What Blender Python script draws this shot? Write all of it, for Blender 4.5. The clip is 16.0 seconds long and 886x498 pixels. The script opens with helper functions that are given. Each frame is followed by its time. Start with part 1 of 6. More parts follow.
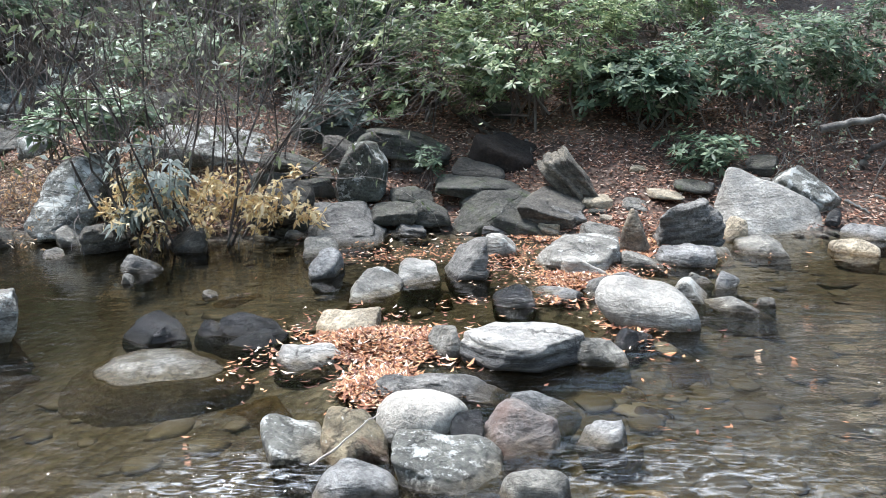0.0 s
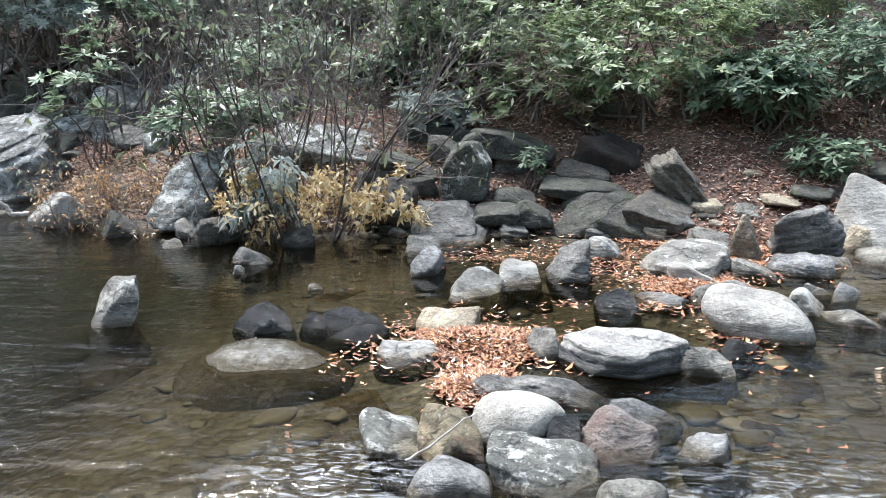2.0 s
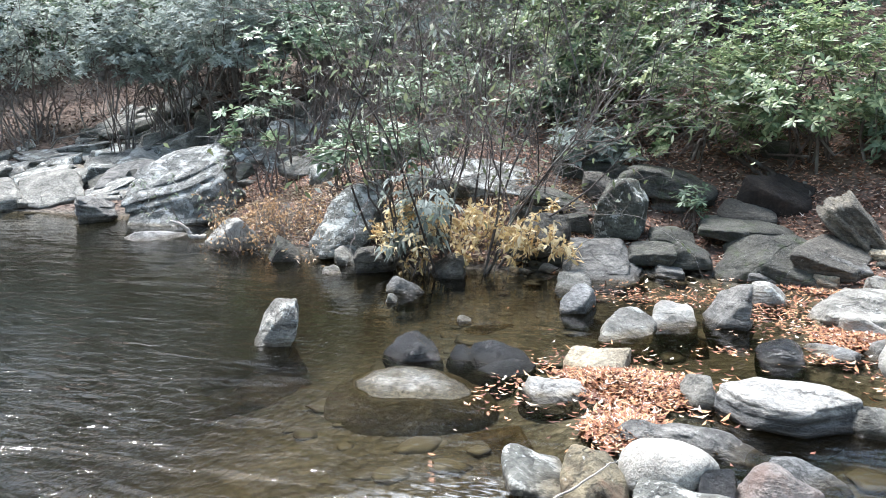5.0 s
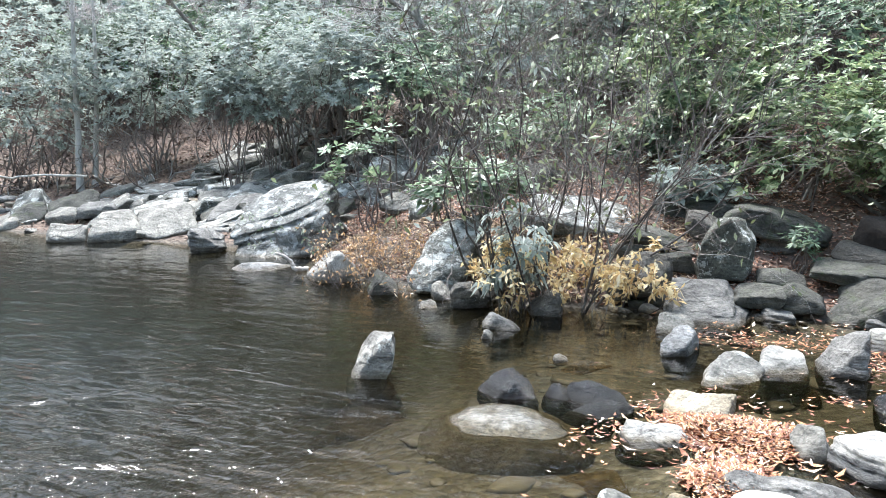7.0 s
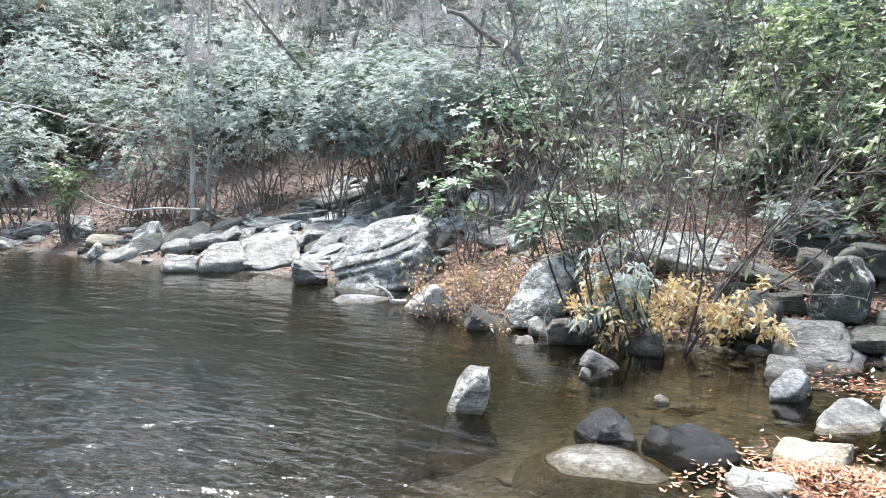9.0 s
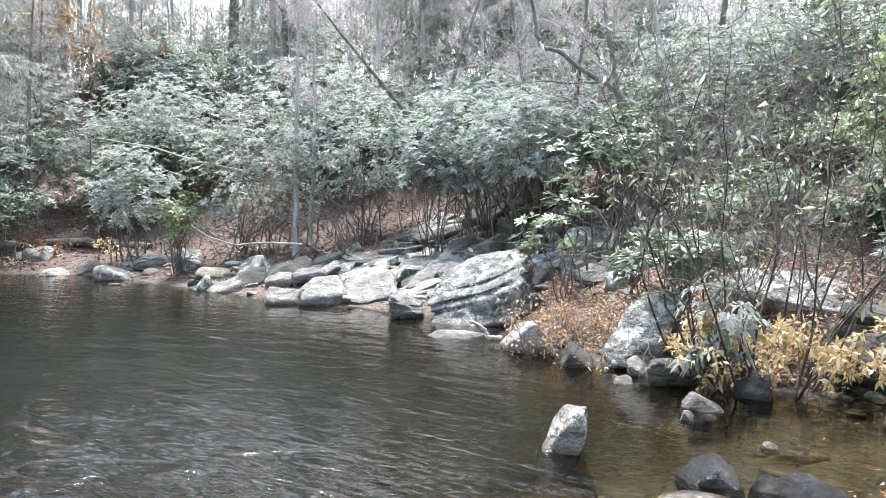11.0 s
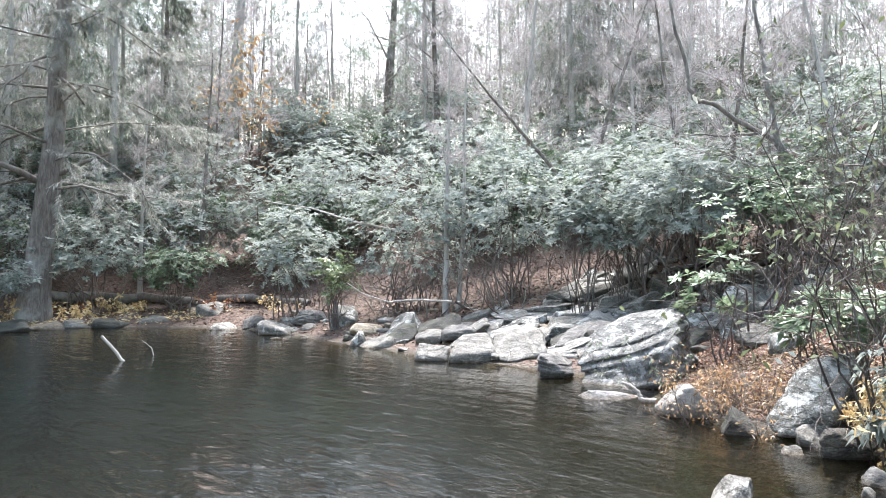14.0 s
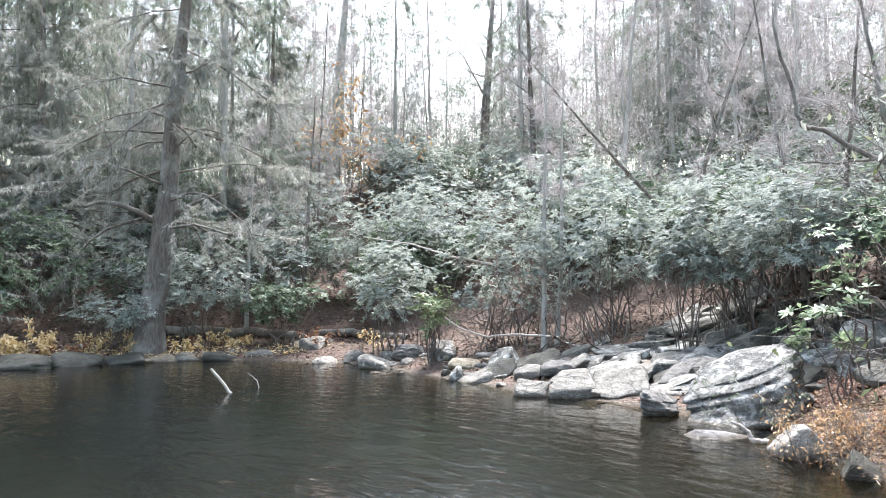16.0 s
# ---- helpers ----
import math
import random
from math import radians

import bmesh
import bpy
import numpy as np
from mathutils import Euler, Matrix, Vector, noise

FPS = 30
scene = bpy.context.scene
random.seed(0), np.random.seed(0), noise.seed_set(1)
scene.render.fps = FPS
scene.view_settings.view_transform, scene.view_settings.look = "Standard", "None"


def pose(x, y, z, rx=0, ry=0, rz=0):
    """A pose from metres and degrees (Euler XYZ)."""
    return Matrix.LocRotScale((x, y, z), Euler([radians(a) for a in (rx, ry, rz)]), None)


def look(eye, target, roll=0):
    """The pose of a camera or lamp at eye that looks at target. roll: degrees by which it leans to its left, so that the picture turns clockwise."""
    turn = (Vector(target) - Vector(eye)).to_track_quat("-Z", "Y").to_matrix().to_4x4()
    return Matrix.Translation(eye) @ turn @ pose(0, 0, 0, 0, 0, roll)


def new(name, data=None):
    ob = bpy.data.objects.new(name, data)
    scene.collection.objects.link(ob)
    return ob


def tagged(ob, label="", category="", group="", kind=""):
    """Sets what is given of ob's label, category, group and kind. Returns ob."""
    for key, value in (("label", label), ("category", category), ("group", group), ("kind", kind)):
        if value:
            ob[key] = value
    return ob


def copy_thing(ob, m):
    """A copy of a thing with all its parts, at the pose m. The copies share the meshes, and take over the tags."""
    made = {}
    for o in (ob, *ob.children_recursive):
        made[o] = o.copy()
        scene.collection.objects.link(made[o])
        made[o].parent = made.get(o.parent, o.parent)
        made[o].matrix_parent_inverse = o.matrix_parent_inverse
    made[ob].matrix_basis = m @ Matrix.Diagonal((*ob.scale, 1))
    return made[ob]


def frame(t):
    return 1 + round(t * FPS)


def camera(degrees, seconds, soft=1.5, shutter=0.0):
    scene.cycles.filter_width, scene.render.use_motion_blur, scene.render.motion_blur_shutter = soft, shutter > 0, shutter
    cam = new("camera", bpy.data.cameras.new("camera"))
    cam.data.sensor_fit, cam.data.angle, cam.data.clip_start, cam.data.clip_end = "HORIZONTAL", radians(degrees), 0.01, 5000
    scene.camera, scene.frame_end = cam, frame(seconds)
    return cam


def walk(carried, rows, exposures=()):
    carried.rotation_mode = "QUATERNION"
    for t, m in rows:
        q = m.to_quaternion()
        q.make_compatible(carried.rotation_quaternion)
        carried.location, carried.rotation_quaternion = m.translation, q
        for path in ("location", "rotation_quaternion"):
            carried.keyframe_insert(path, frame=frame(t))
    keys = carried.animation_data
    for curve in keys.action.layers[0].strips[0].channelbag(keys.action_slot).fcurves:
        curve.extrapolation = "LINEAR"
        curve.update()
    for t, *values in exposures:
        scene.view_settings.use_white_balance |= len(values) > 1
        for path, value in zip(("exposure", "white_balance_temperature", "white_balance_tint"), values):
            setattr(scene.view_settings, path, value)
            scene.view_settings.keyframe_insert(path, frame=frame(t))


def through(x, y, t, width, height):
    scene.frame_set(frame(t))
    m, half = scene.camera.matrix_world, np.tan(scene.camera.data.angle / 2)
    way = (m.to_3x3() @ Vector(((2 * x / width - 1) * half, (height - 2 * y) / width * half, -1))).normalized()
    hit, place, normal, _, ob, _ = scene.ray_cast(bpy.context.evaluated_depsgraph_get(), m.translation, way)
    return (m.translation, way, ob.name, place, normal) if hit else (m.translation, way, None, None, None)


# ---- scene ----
cam = camera(58.5, 16.0, 0.7)
EYE = 1.6
PATH = [
    (0.0, -0.00, -13.08, 0.20),
    (0.5, 1.77, -13.07, 0.19),
    (1.0, 3.77, -13.06, 0.21),
    (1.5, 5.54, -13.05, 0.21),
    (2.0, 7.51, -13.04, 0.22),
    (2.5, 9.27, -13.04, 0.21),
    (3.0, 11.25, -12.98, 0.18),
    (3.5, 13.02, -12.56, 0.16),
    (4.0, 14.99, -11.86, 0.11),
    (6.5, 23.90, -8.56, 0.07),
    (7.0, 25.76, -7.89, 0.04),
    (7.5, 27.39, -7.31, 0.07),
    (8.0, 29.27, -6.66, 0.08),
    (8.5, 30.97, -6.06, 0.06),
    (9.0, 32.84, -5.38, 0.08),
    (11.5, 41.64, -2.07, 0.06),
    (12.0, 43.51, -1.33, 0.08),
    (12.5, 45.17, -0.69, 0.12),
    (13.0, 47.04, 0.03, 0.12),
    (13.5, 48.69, 0.68, 0.15),
    (14.0, 50.54, 1.41, 0.17),
    (14.5, 52.19, 2.05, 0.21),
    (15.0, 54.07, 2.80, 0.24),
    (15.5, 55.72, 3.43, 0.27),
    (16.0, 57.59, 3.93, 0.30),
]
walk(cam, [(t, pose(0, 0, EYE, 90 + pitch, lean, yaw)) for t, yaw, pitch, lean in PATH],
     exposures=[(0, 1.25, 5980, 11), (4, 1.42, 6000, 11), (7, 1.77, 6000, 10), (12, 1.9, 6200, 15), (16, 1.86, 6250, 15)])

# ---- light: bright overcast sky over the creek's clearing ----
world = bpy.data.worlds.new("sky")
scene.world = world
world.use_nodes = True
wn = world.node_tree.nodes
sky = wn.new("ShaderNodeTexSky")
sky.sky_type, sky.sun_disc = "NISHITA", False
sky.sun_elevation, sky.sun_rotation = radians(64), radians(311)
sky.air_density, sky.dust_density, sky.ozone_density = 2.0, 3.0, 0.0
world.node_tree.links.new(sky.outputs["Color"], wn["Background"].inputs["Color"])
wn["Background"].inputs["Strength"].default_value = 0.15
sun = new("sun", bpy.data.lights.new("sun", "SUN"))
sun.data.energy, sun.data.angle, sun.data.color = 4.0, radians(14), (1.0, 0.98, 0.95)
sun.matrix_world = look((-11, 9.5, 30), (0, 0, 0))

# ---- lie of the land ----
SHORE = ((40, 10.5), (14, 8.8), (8, 7.9), (4.6, 7.7), (3.0, 7.35), (2.0, 7.2), (0.9, 7.35), (0.0, 7.7), (-1.8, 7.35), (-2.7, 7.15),
         (-4.2, 7.65), (-5.2, 7.75), (-6.0, 8.7), (-6.6, 9.6), (-7.7, 9.35), (-10.5, 9.1), (-14.3, 9.2), (-18.5, 9.6), (-20.9, 9.2),
         (-23.3, 6.2), (-23.4, 1.0), (-22.5, -6), (-21, -18), (-14, -30), (-9, -18), (-7.5, -6), (-4.5, -1.5), (-1.2, 0.7), (3, 1.1), (14, -1.5), (40, -3))
# small raised beds of gravel and leaves between the stones: x, y, radius along x, radius along y, rise
BEDS = ((-0.33, 4.42, 0.55, 0.42, 0.26), (-0.32, 3.72, 0.30, 0.30, 0.24), (1.05, 5.75, 0.55, 0.45, 0.25), (0.72, 5.25, 0.28, 0.16, 0.15),
        (1.22, 4.75, 0.22, 0.35, 0.17), (-0.62, 4.95, 0.35, 0.12, 0.16), (0.3, 6.75, 1.0, 0.45, 0.11), (1.6, 6.6, 0.8, 0.5, 0.14))


def smooth(a, b, v):
    k = np.clip((v - a) / (b - a), 0, 1)
    return k * k * (3 - 2 * k)


def inland(x, y):
    """Distance to the water's edge, positive on land."""
    x, y = np.asarray(x, float), np.asarray(y, float)
    best, inside = np.full(x.shape, 1e9), np.zeros(x.shape, bool)
    n = len(SHORE)
    for i in range(n):
        (ax, ay), (bx, by) = SHORE[i], SHORE[(i + 1) % n]
        dx, dy = bx - ax, by - ay
        k = np.clip(((x - ax) * dx + (y - ay) * dy) / (dx * dx + dy * dy), 0, 1)
        best = np.minimum(best, np.hypot(x - ax - k * dx, y - ay - k * dy))
        if abs(dy) > 1e-9:
            inside ^= ((ay > y) != (by > y)) & (x < dx * (y - ay) / dy + ax)
    return np.where(inside, -best, best)


def ripple(x, y, size, seed=0.0):
    """Cheap uneven relief between -1 and 1."""
    u, v = x / size, y / size
    return (np.sin(1.7 * u + 0.6 * v + seed) * np.cos(1.3 * v - 0.8 * u + 2 * seed) + 0.6 * np.sin(2.9 * v + 1.1 * u + 3 * seed)
            * np.cos(3.3 * u + 1.9 * seed) + 0.35 * np.sin(5.3 * u - 4.1 * v + seed)) / 1.95


def land(x, y):
    """Height of the ground and of the stream's bed."""
    x, y = np.asarray(x, float), np.asarray(y, float)
    s = inland(x, y)
    pool = smooth(-1.7, -6.0, x)
    full = 0.10 + 1.24 * pool
    depth = 0.055 + full * (1 - np.exp(-0.36 * np.clip(-s, 0, None) / full)) + 0.03 * ripple(x, y, 0.35) + 0.05 * ripple(x, y, 1.3, 2)
    for bx, by, rx, ry, rise in BEDS:
        depth = depth - (rise - 0.05) * np.exp(-(((x - bx) / rx) ** 2 + ((y - by) / ry) ** 2))
    depth = depth * smooth(0.0, 0.35, -s)
    far = smooth(-5.5, -8.0, x)
    left = smooth(-17, -21, x)
    near = smooth(2.0, -1.0, y) * smooth(-19, -14, x)
    flat = 0.7 * (1 - far) + 3.2 * far * (1 - left) + 2.6 * left
    low = 0.30 * (1 - far) + 0.20 * far * (1 - left) + 0.17 * left
    steep = 0.46 * (1 - far) + 0.37 * far * (1 - left) + 0.40 * left
    h = low * np.minimum(s, flat) + steep * np.clip(s - flat, 0, 19) + 0.16 * np.clip(s - flat - 19, 0, 40)
    h = h * (1 - near) + near * (0.05 * np.minimum(s, 6) + 0.25 * np.clip(s - 6, 0, 25))
    h = h + smooth(0.2, 1.5, s) * (0.05 * ripple(x, y, 0.5, 1) + 0.10 * ripple(x, y, 1.9, 4)) + smooth(4, 14, s) * 0.5 * ripple(x, y, 6.0, 5)
    return np.where(s > 0, 0.03 * smooth(0, 0.2, s) + h, -depth)

# ---- small helpers ----
def link_mesh(name, verts, faces, material, smoothed=True):
    """One mesh object from arrays of corners and of faces with the same number of sides."""
    verts, faces = np.asarray(verts, float), np.asarray(faces, int)
    me = bpy.data.meshes.new(name)
    n, k = faces.shape
    me.vertices.add(len(verts)), me.loops.add(n * k), me.polygons.add(n)
    me.vertices.foreach_set("co", verts.ravel())
    me.loops.foreach_set("vertex_index", faces.ravel())
    me.polygons.foreach_set("loop_start", np.arange(n) * k)
    me.polygons.foreach_set("loop_total", np.full(n, k))
    me.polygons.foreach_set("use_smooth", np.full(n, smoothed))
    me.update(calc_edges=True)
    me.validate()
    me.materials.append(material)
    return new(name, me)


def part(name, verts, faces, material, parent, label="", smoothed=True, kind=""):
    ob = link_mesh(name, verts, faces, material, smoothed)
    ob.parent = parent
    return tagged(ob, label, kind=kind)


class Bits:
    """Collects small meshes into one pair of arrays (quads)."""

    def __init__(self):
        self.v, self.f, self.n = [], [], 0

    def add(self, v, f):
        self.v.append(np.asarray(v, float)), self.f.append(np.asarray(f, int) + self.n)
        self.n += len(v)

    def tube(self, pts, radii, sides=6):
        pts, radii = np.asarray(pts, float), np.asarray(radii, float)
        way = np.gradient(pts, axis=0)
        way /= np.linalg.norm(way, axis=1)[:, None] + 1e-9
        up = np.where(np.abs(way[:, 2:]) > 0.9, np.array([[1.0, 0, 0]]), np.array([[0, 0, 1.0]]))
        a = np.cross(way, up)
        a /= np.linalg.norm(a, axis=1)[:, None] + 1e-9
        b = np.cross(way, a)
        ang = np.arange(sides) * 2 * math.pi / sides
        ring = np.cos(ang)[None, :, None] * a[:, None] + np.sin(ang)[None, :, None] * b[:, None]
        v = (pts[:, None] + ring * radii[:, None, None]).reshape(-1, 3)
        i, j = np.meshgrid(np.arange(len(pts) - 1), np.arange(sides), indexing="ij")
        k = (j + 1) % sides
        f = np.stack([i * sides + j, i * sides + k, (i + 1) * sides + k, (i + 1) * sides + j], -1).reshape(-1, 4)
        self.add(v, f)

    def leaves(self, place, along, side, length, width, droop=0.25, fold=0.12, simple=False):
        """Leaves of two quads each, folded along the middle line and drooping at the tip."""
        place, along, side = (np.asarray(a, float) for a in (place, along, side))
        nrm = np.cross(along, side)
        length, width = np.broadcast_to(length, len(place))[:, None], np.broadcast_to(width, len(place))[:, None]
        down = np.array([[0, 0, -1.0]])
        base = place
        mid = place + along * length * 0.55 + nrm * length * 0.05
        tip = place + along * length + down * length * droop
        l1 = mid - side * width * 0.5 + nrm * width * fold
        r1 = mid + side * width * 0.5 + nrm * width * fold
        if simple:
            v = np.stack([base, l1, tip, r1], 1).reshape(-1, 3)
            self.add(v, np.arange(len(place))[:, None] * 4 + np.array([[0, 3, 2, 1]]))
            return
        v = np.stack([base, l1, tip, mid, r1], 1).reshape(-1, 3)
        k = np.arange(len(place))[:, None] * 5
        f = np.concatenate([k + np.array([[0, 3, 2, 1]]), k + np.array([[0, 4, 2, 3]])])
        self.add(v, f)

    def done(self):
        return np.concatenate(self.v), np.concatenate(self.f)


def unit(v):
    return v / (np.linalg.norm(v, axis=-1, keepdims=True) + 1e-9)


# ---- materials ----
def shader(name):
    m = bpy.data.materials.new(name)
    m.use_nodes = True
    return m, m.node_tree.nodes, m.node_tree.links, m.node_tree.nodes["Principled BSDF"]


def noise_at(nodes, links, scale, detail=6.0, rough=0.6, coords=None, distort=0.0):
    n = nodes.new("ShaderNodeTexNoise")
    n.inputs["Scale"].default_value, n.inputs["Detail"].default_value = scale, detail
    n.inputs["Roughness"].default_value, n.inputs["Distortion"].default_value = rough, distort
    if coords is not None:
        links.new(coords, n.inputs["Vector"])
    return n.outputs["Fac"]


def ramp(nodes, links, value, stops):
    r = nodes.new("ShaderNodeValToRGB")
    el = r.color_ramp.elements
    while len(el) < len(stops):
        el.new(0.5)
    for e, (p, c) in zip(el, stops):
        e.position = p
        e.color = (*c, 1) if not isinstance(c, (int, float)) else (c, c, c, 1)
    links.new(value, r.inputs["Fac"])
    return r.outputs["Color"]


def mix(nodes, links, fac, a, b, kind="MIX"):
    m = nodes.new("ShaderNodeMix")
    m.data_type, m.blend_type = "RGBA", kind
    for sock, val in ((m.inputs["Factor"], fac), (m.inputs["A"], a), (m.inputs["B"], b)):
        if hasattr(val, "links"):
            links.new(val, sock)
        elif isinstance(val, (int, float)):
            sock.default_value = val
        else:
            sock.default_value = (*val, 1)
    return m.outputs["Result"]


def maths(nodes, links, kind, a, b=0.0, clamp=False):
    m = nodes.new("ShaderNodeMath")
    m.operation, m.use_clamp = kind, clamp
    for i, val in enumerate((a, b)):
        if hasattr(val, "links"):
            links.new(val, m.inputs[i])
        else:
            m.inputs[i].default_value = val
    return m.outputs["Value"]


def bump(nodes, links, bsdf, height, strength=0.5, distance=0.02):
    b = nodes.new("ShaderNodeBump")
    b.inputs["Strength"].default_value, b.inputs["Distance"].default_value = strength, distance
    links.new(height, b.inputs["Height"])
    links.new(b.outputs["Normal"], bsdf.inputs["Normal"])


def height_of(nodes, links):
    g = nodes.new("ShaderNodeNewGeometry")
    s = nodes.new("ShaderNodeSeparateXYZ")
    links.new(g.outputs["Position"], s.inputs[0])
    return g, s.outputs["Z"]


def rock_material(name, dark, light, lichen=0.0, crust=(0.5, 0.51, 0.47), moss=0.0, gloss=0.75, band=0.0, stain=None, veins=0.25, damp=0.025, algae=(0.42, 0.36, 0.27), grain=0.7, shade_below=0.0, patch=0.0, cracks=0.7):
    m, nodes, links, bsdf = shader(name)
    dark, light = (tuple(c * k for c, k in zip(tone, (1.40, 1.35, 1.25))) for tone in (dark, light))
    g, z = height_of(nodes, links)
    tc = nodes.new("ShaderNodeTexCoord").outputs["Object"]
    info = nodes.new("ShaderNodeObjectInfo")
    shift = nodes.new("ShaderNodeVectorMath")
    shift.operation = "MULTIPLY_ADD"
    links.new(info.outputs["Random"], shift.inputs[0])
    shift.inputs[1].default_value = (37, 19, 53)
    links.new(tc, shift.inputs[2])
    co = shift.outputs["Vector"]
    if band:
        st = nodes.new("ShaderNodeMapping")
        st.inputs["Scale"].default_value = (1, 1, 3.2)
        st.inputs["Rotation"].default_value = (0.15, 0.2, 0)
        links.new(co, st.inputs["Vector"])
        streak = noise_at(nodes, links, 6, 8, 0.7, st.outputs["Vector"], 0.4)
    big, fine = noise_at(nodes, links, 4.5, 8, 0.68, co, 0.3), noise_at(nodes, links, 38, 6, 0.7, co)
    col = ramp(nodes, links, big, [(0.3, dark), (0.68, light)])
    col = mix(nodes, links, grain, col, ramp(nodes, links, fine, [(0.32, 0.16), (0.68, 0.85)]), "OVERLAY")
    if band:
        col = mix(nodes, links, band, col, ramp(nodes, links, streak, [(0.35, 0.16), (0.62, 0.75)]), "OVERLAY")
    vein = ramp(nodes, links, noise_at(nodes, links, 2.3, 6, 0.66, co, 0.5), [(0.485, 1.0), (0.5, 0.2), (0.515, 1.0)])
    col = mix(nodes, links, veins, col, vein, "MULTIPLY")
    blot = ramp(nodes, links, noise_at(nodes, links, 2.6, 7, 0.72, co, 0.6), [(0.40, 1.12), (0.49, 0.62), (0.60, 0.36)])
    col = mix(nodes, links, 0.6 if veins > 0.1 else 0.35, col, blot, "MULTIPLY")
    # a few dark cracks that run along the bedding
    lay = nodes.new("ShaderNodeMapping")
    lay.inputs["Scale"].default_value, lay.inputs["Rotation"].default_value = (1, 1, 2.4 if band > 0.15 else 1.2), (0.2, 0.15, 0)
    links.new(co, lay.inputs["Vector"])
    warp = nodes.new("ShaderNodeVectorMath")
    warp.operation = "MULTIPLY_ADD"
    links.new(big, warp.inputs[0])
    warp.inputs[1].default_value = (0.5, 0.4, 0.6)
    links.new(lay.outputs["Vector"], warp.inputs[2])
    cells = nodes.new("ShaderNodeTexVoronoi")
    cells.feature = "DISTANCE_TO_EDGE"
    cells.inputs["Scale"].default_value = 2.6
    links.new(warp.outputs["Vector"], cells.inputs["Vector"])
    some = ramp(nodes, links, noise_at(nodes, links, 3.1, 3, 0.5, co), [(0.42, 0.0), (0.58, 1.0)])
    crack = ramp(nodes, links, cells.outputs["Distance"], [(0.0, 0.12), (0.012, 0.45), (0.04, 1.0)])
    crack = mix(nodes, links, maths(nodes, links, "MULTIPLY", some, cracks), (1, 1, 1), crack)
    col = mix(nodes, links, 1.0, col, crack, "MULTIPLY")
    if stain:
        col = mix(nodes, links, ramp(nodes, links, noise_at(nodes, links, 5, 5, 0.6, co), [(0.5, 0.0), (0.65, 0.8)]), col, stain)
    if lichen:
        spots = noise_at(nodes, links, 34, 5, 0.72, co, 0.25)
        edge = 0.66 - 0.15 * lichen
        col = mix(nodes, links, ramp(nodes, links, spots, [(edge, 0.0), (edge + 0.09, 0.85)]), col, crust)
    if patch:
        broad = maths(nodes, links, "ADD", noise_at(nodes, links, 6.5, 4, 0.6, co, 0.2), maths(nodes, links, "MULTIPLY", noise_at(nodes, links, 70, 3, 0.6, co), 0.22))
        col = mix(nodes, links, ramp(nodes, links, broad, [(0.72 - 0.1 * patch, 0.0), (0.77 - 0.1 * patch, 0.8)]), col, crust)
    if moss:
        grow = noise_at(nodes, links, 7, 7, 0.7, co)
        edge = 0.68 - 0.22 * moss
        col = mix(nodes, links, ramp(nodes, links, grow, [(edge, 0.0), (edge + 0.12, 0.75)]), col, (0.045, 0.06, 0.022))
    if shade_below:
        # bedding streaks below the pale top, darkened so the colour carries the sides' shade
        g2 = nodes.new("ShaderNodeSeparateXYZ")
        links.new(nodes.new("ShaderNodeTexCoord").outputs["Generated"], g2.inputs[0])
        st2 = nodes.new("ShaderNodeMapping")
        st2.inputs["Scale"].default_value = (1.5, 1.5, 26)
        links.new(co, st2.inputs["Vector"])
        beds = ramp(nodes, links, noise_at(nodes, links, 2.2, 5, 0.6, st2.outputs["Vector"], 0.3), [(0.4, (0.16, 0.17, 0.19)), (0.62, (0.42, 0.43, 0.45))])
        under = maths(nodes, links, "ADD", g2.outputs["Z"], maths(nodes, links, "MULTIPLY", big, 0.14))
        col = mix(nodes, links, ramp(nodes, links, under, [(shade_below + 0.06, 1.0), (shade_below + 0.1, 0.0)]), col, mix(nodes, links, 1.0, col, beds, "MULTIPLY"))
    # wet foot of the stone, just above the water
    lap = maths(nodes, links, "MULTIPLY", noise_at(nodes, links, 9, 3, 0.5, co), -0.05)
    wet = ramp(nodes, links, maths(nodes, links, "ADD", maths(nodes, links, "ADD", z, lap), 0.2), [(0.0, 0.8), (0.13, 0.88), (0.19, 1.0), (0.2 + damp, 0.0)])
    col = mix(nodes, links, wet, col, mix(nodes, links, 1.0, col, algae, "MULTIPLY"))
    links.new(col, bsdf.inputs["Base Color"])
    rough = maths(nodes, links, "SUBTRACT", gloss, maths(nodes, links, "MULTIPLY", wet, max(gloss - 0.28, 0)))
    drowned = ramp(nodes, links, maths(nodes, links, "ADD", z, 0.5), [(0.485, 1.0), (0.5, 0.0)])
    links.new(maths(nodes, links, "MAXIMUM", rough, drowned), bsdf.inputs["Roughness"])
    links.new(maths(nodes, links, "SUBTRACT", 0.5, maths(nodes, links, "MULTIPLY", drowned, 0.5)), bsdf.inputs["Specular IOR Level"])
    relief = maths(nodes, links, "ADD", maths(nodes, links, "MULTIPLY", fine, 0.35), streak if band else big)
    bump(nodes, links, bsdf, maths(nodes, links, "ADD", relief, maths(nodes, links, "ADD", maths(nodes, links, "MULTIPLY", vein, 0.3 * veins), maths(nodes, links, "MULTIPLY", crack, 0.3))), 1.0, 0.06)
    return m


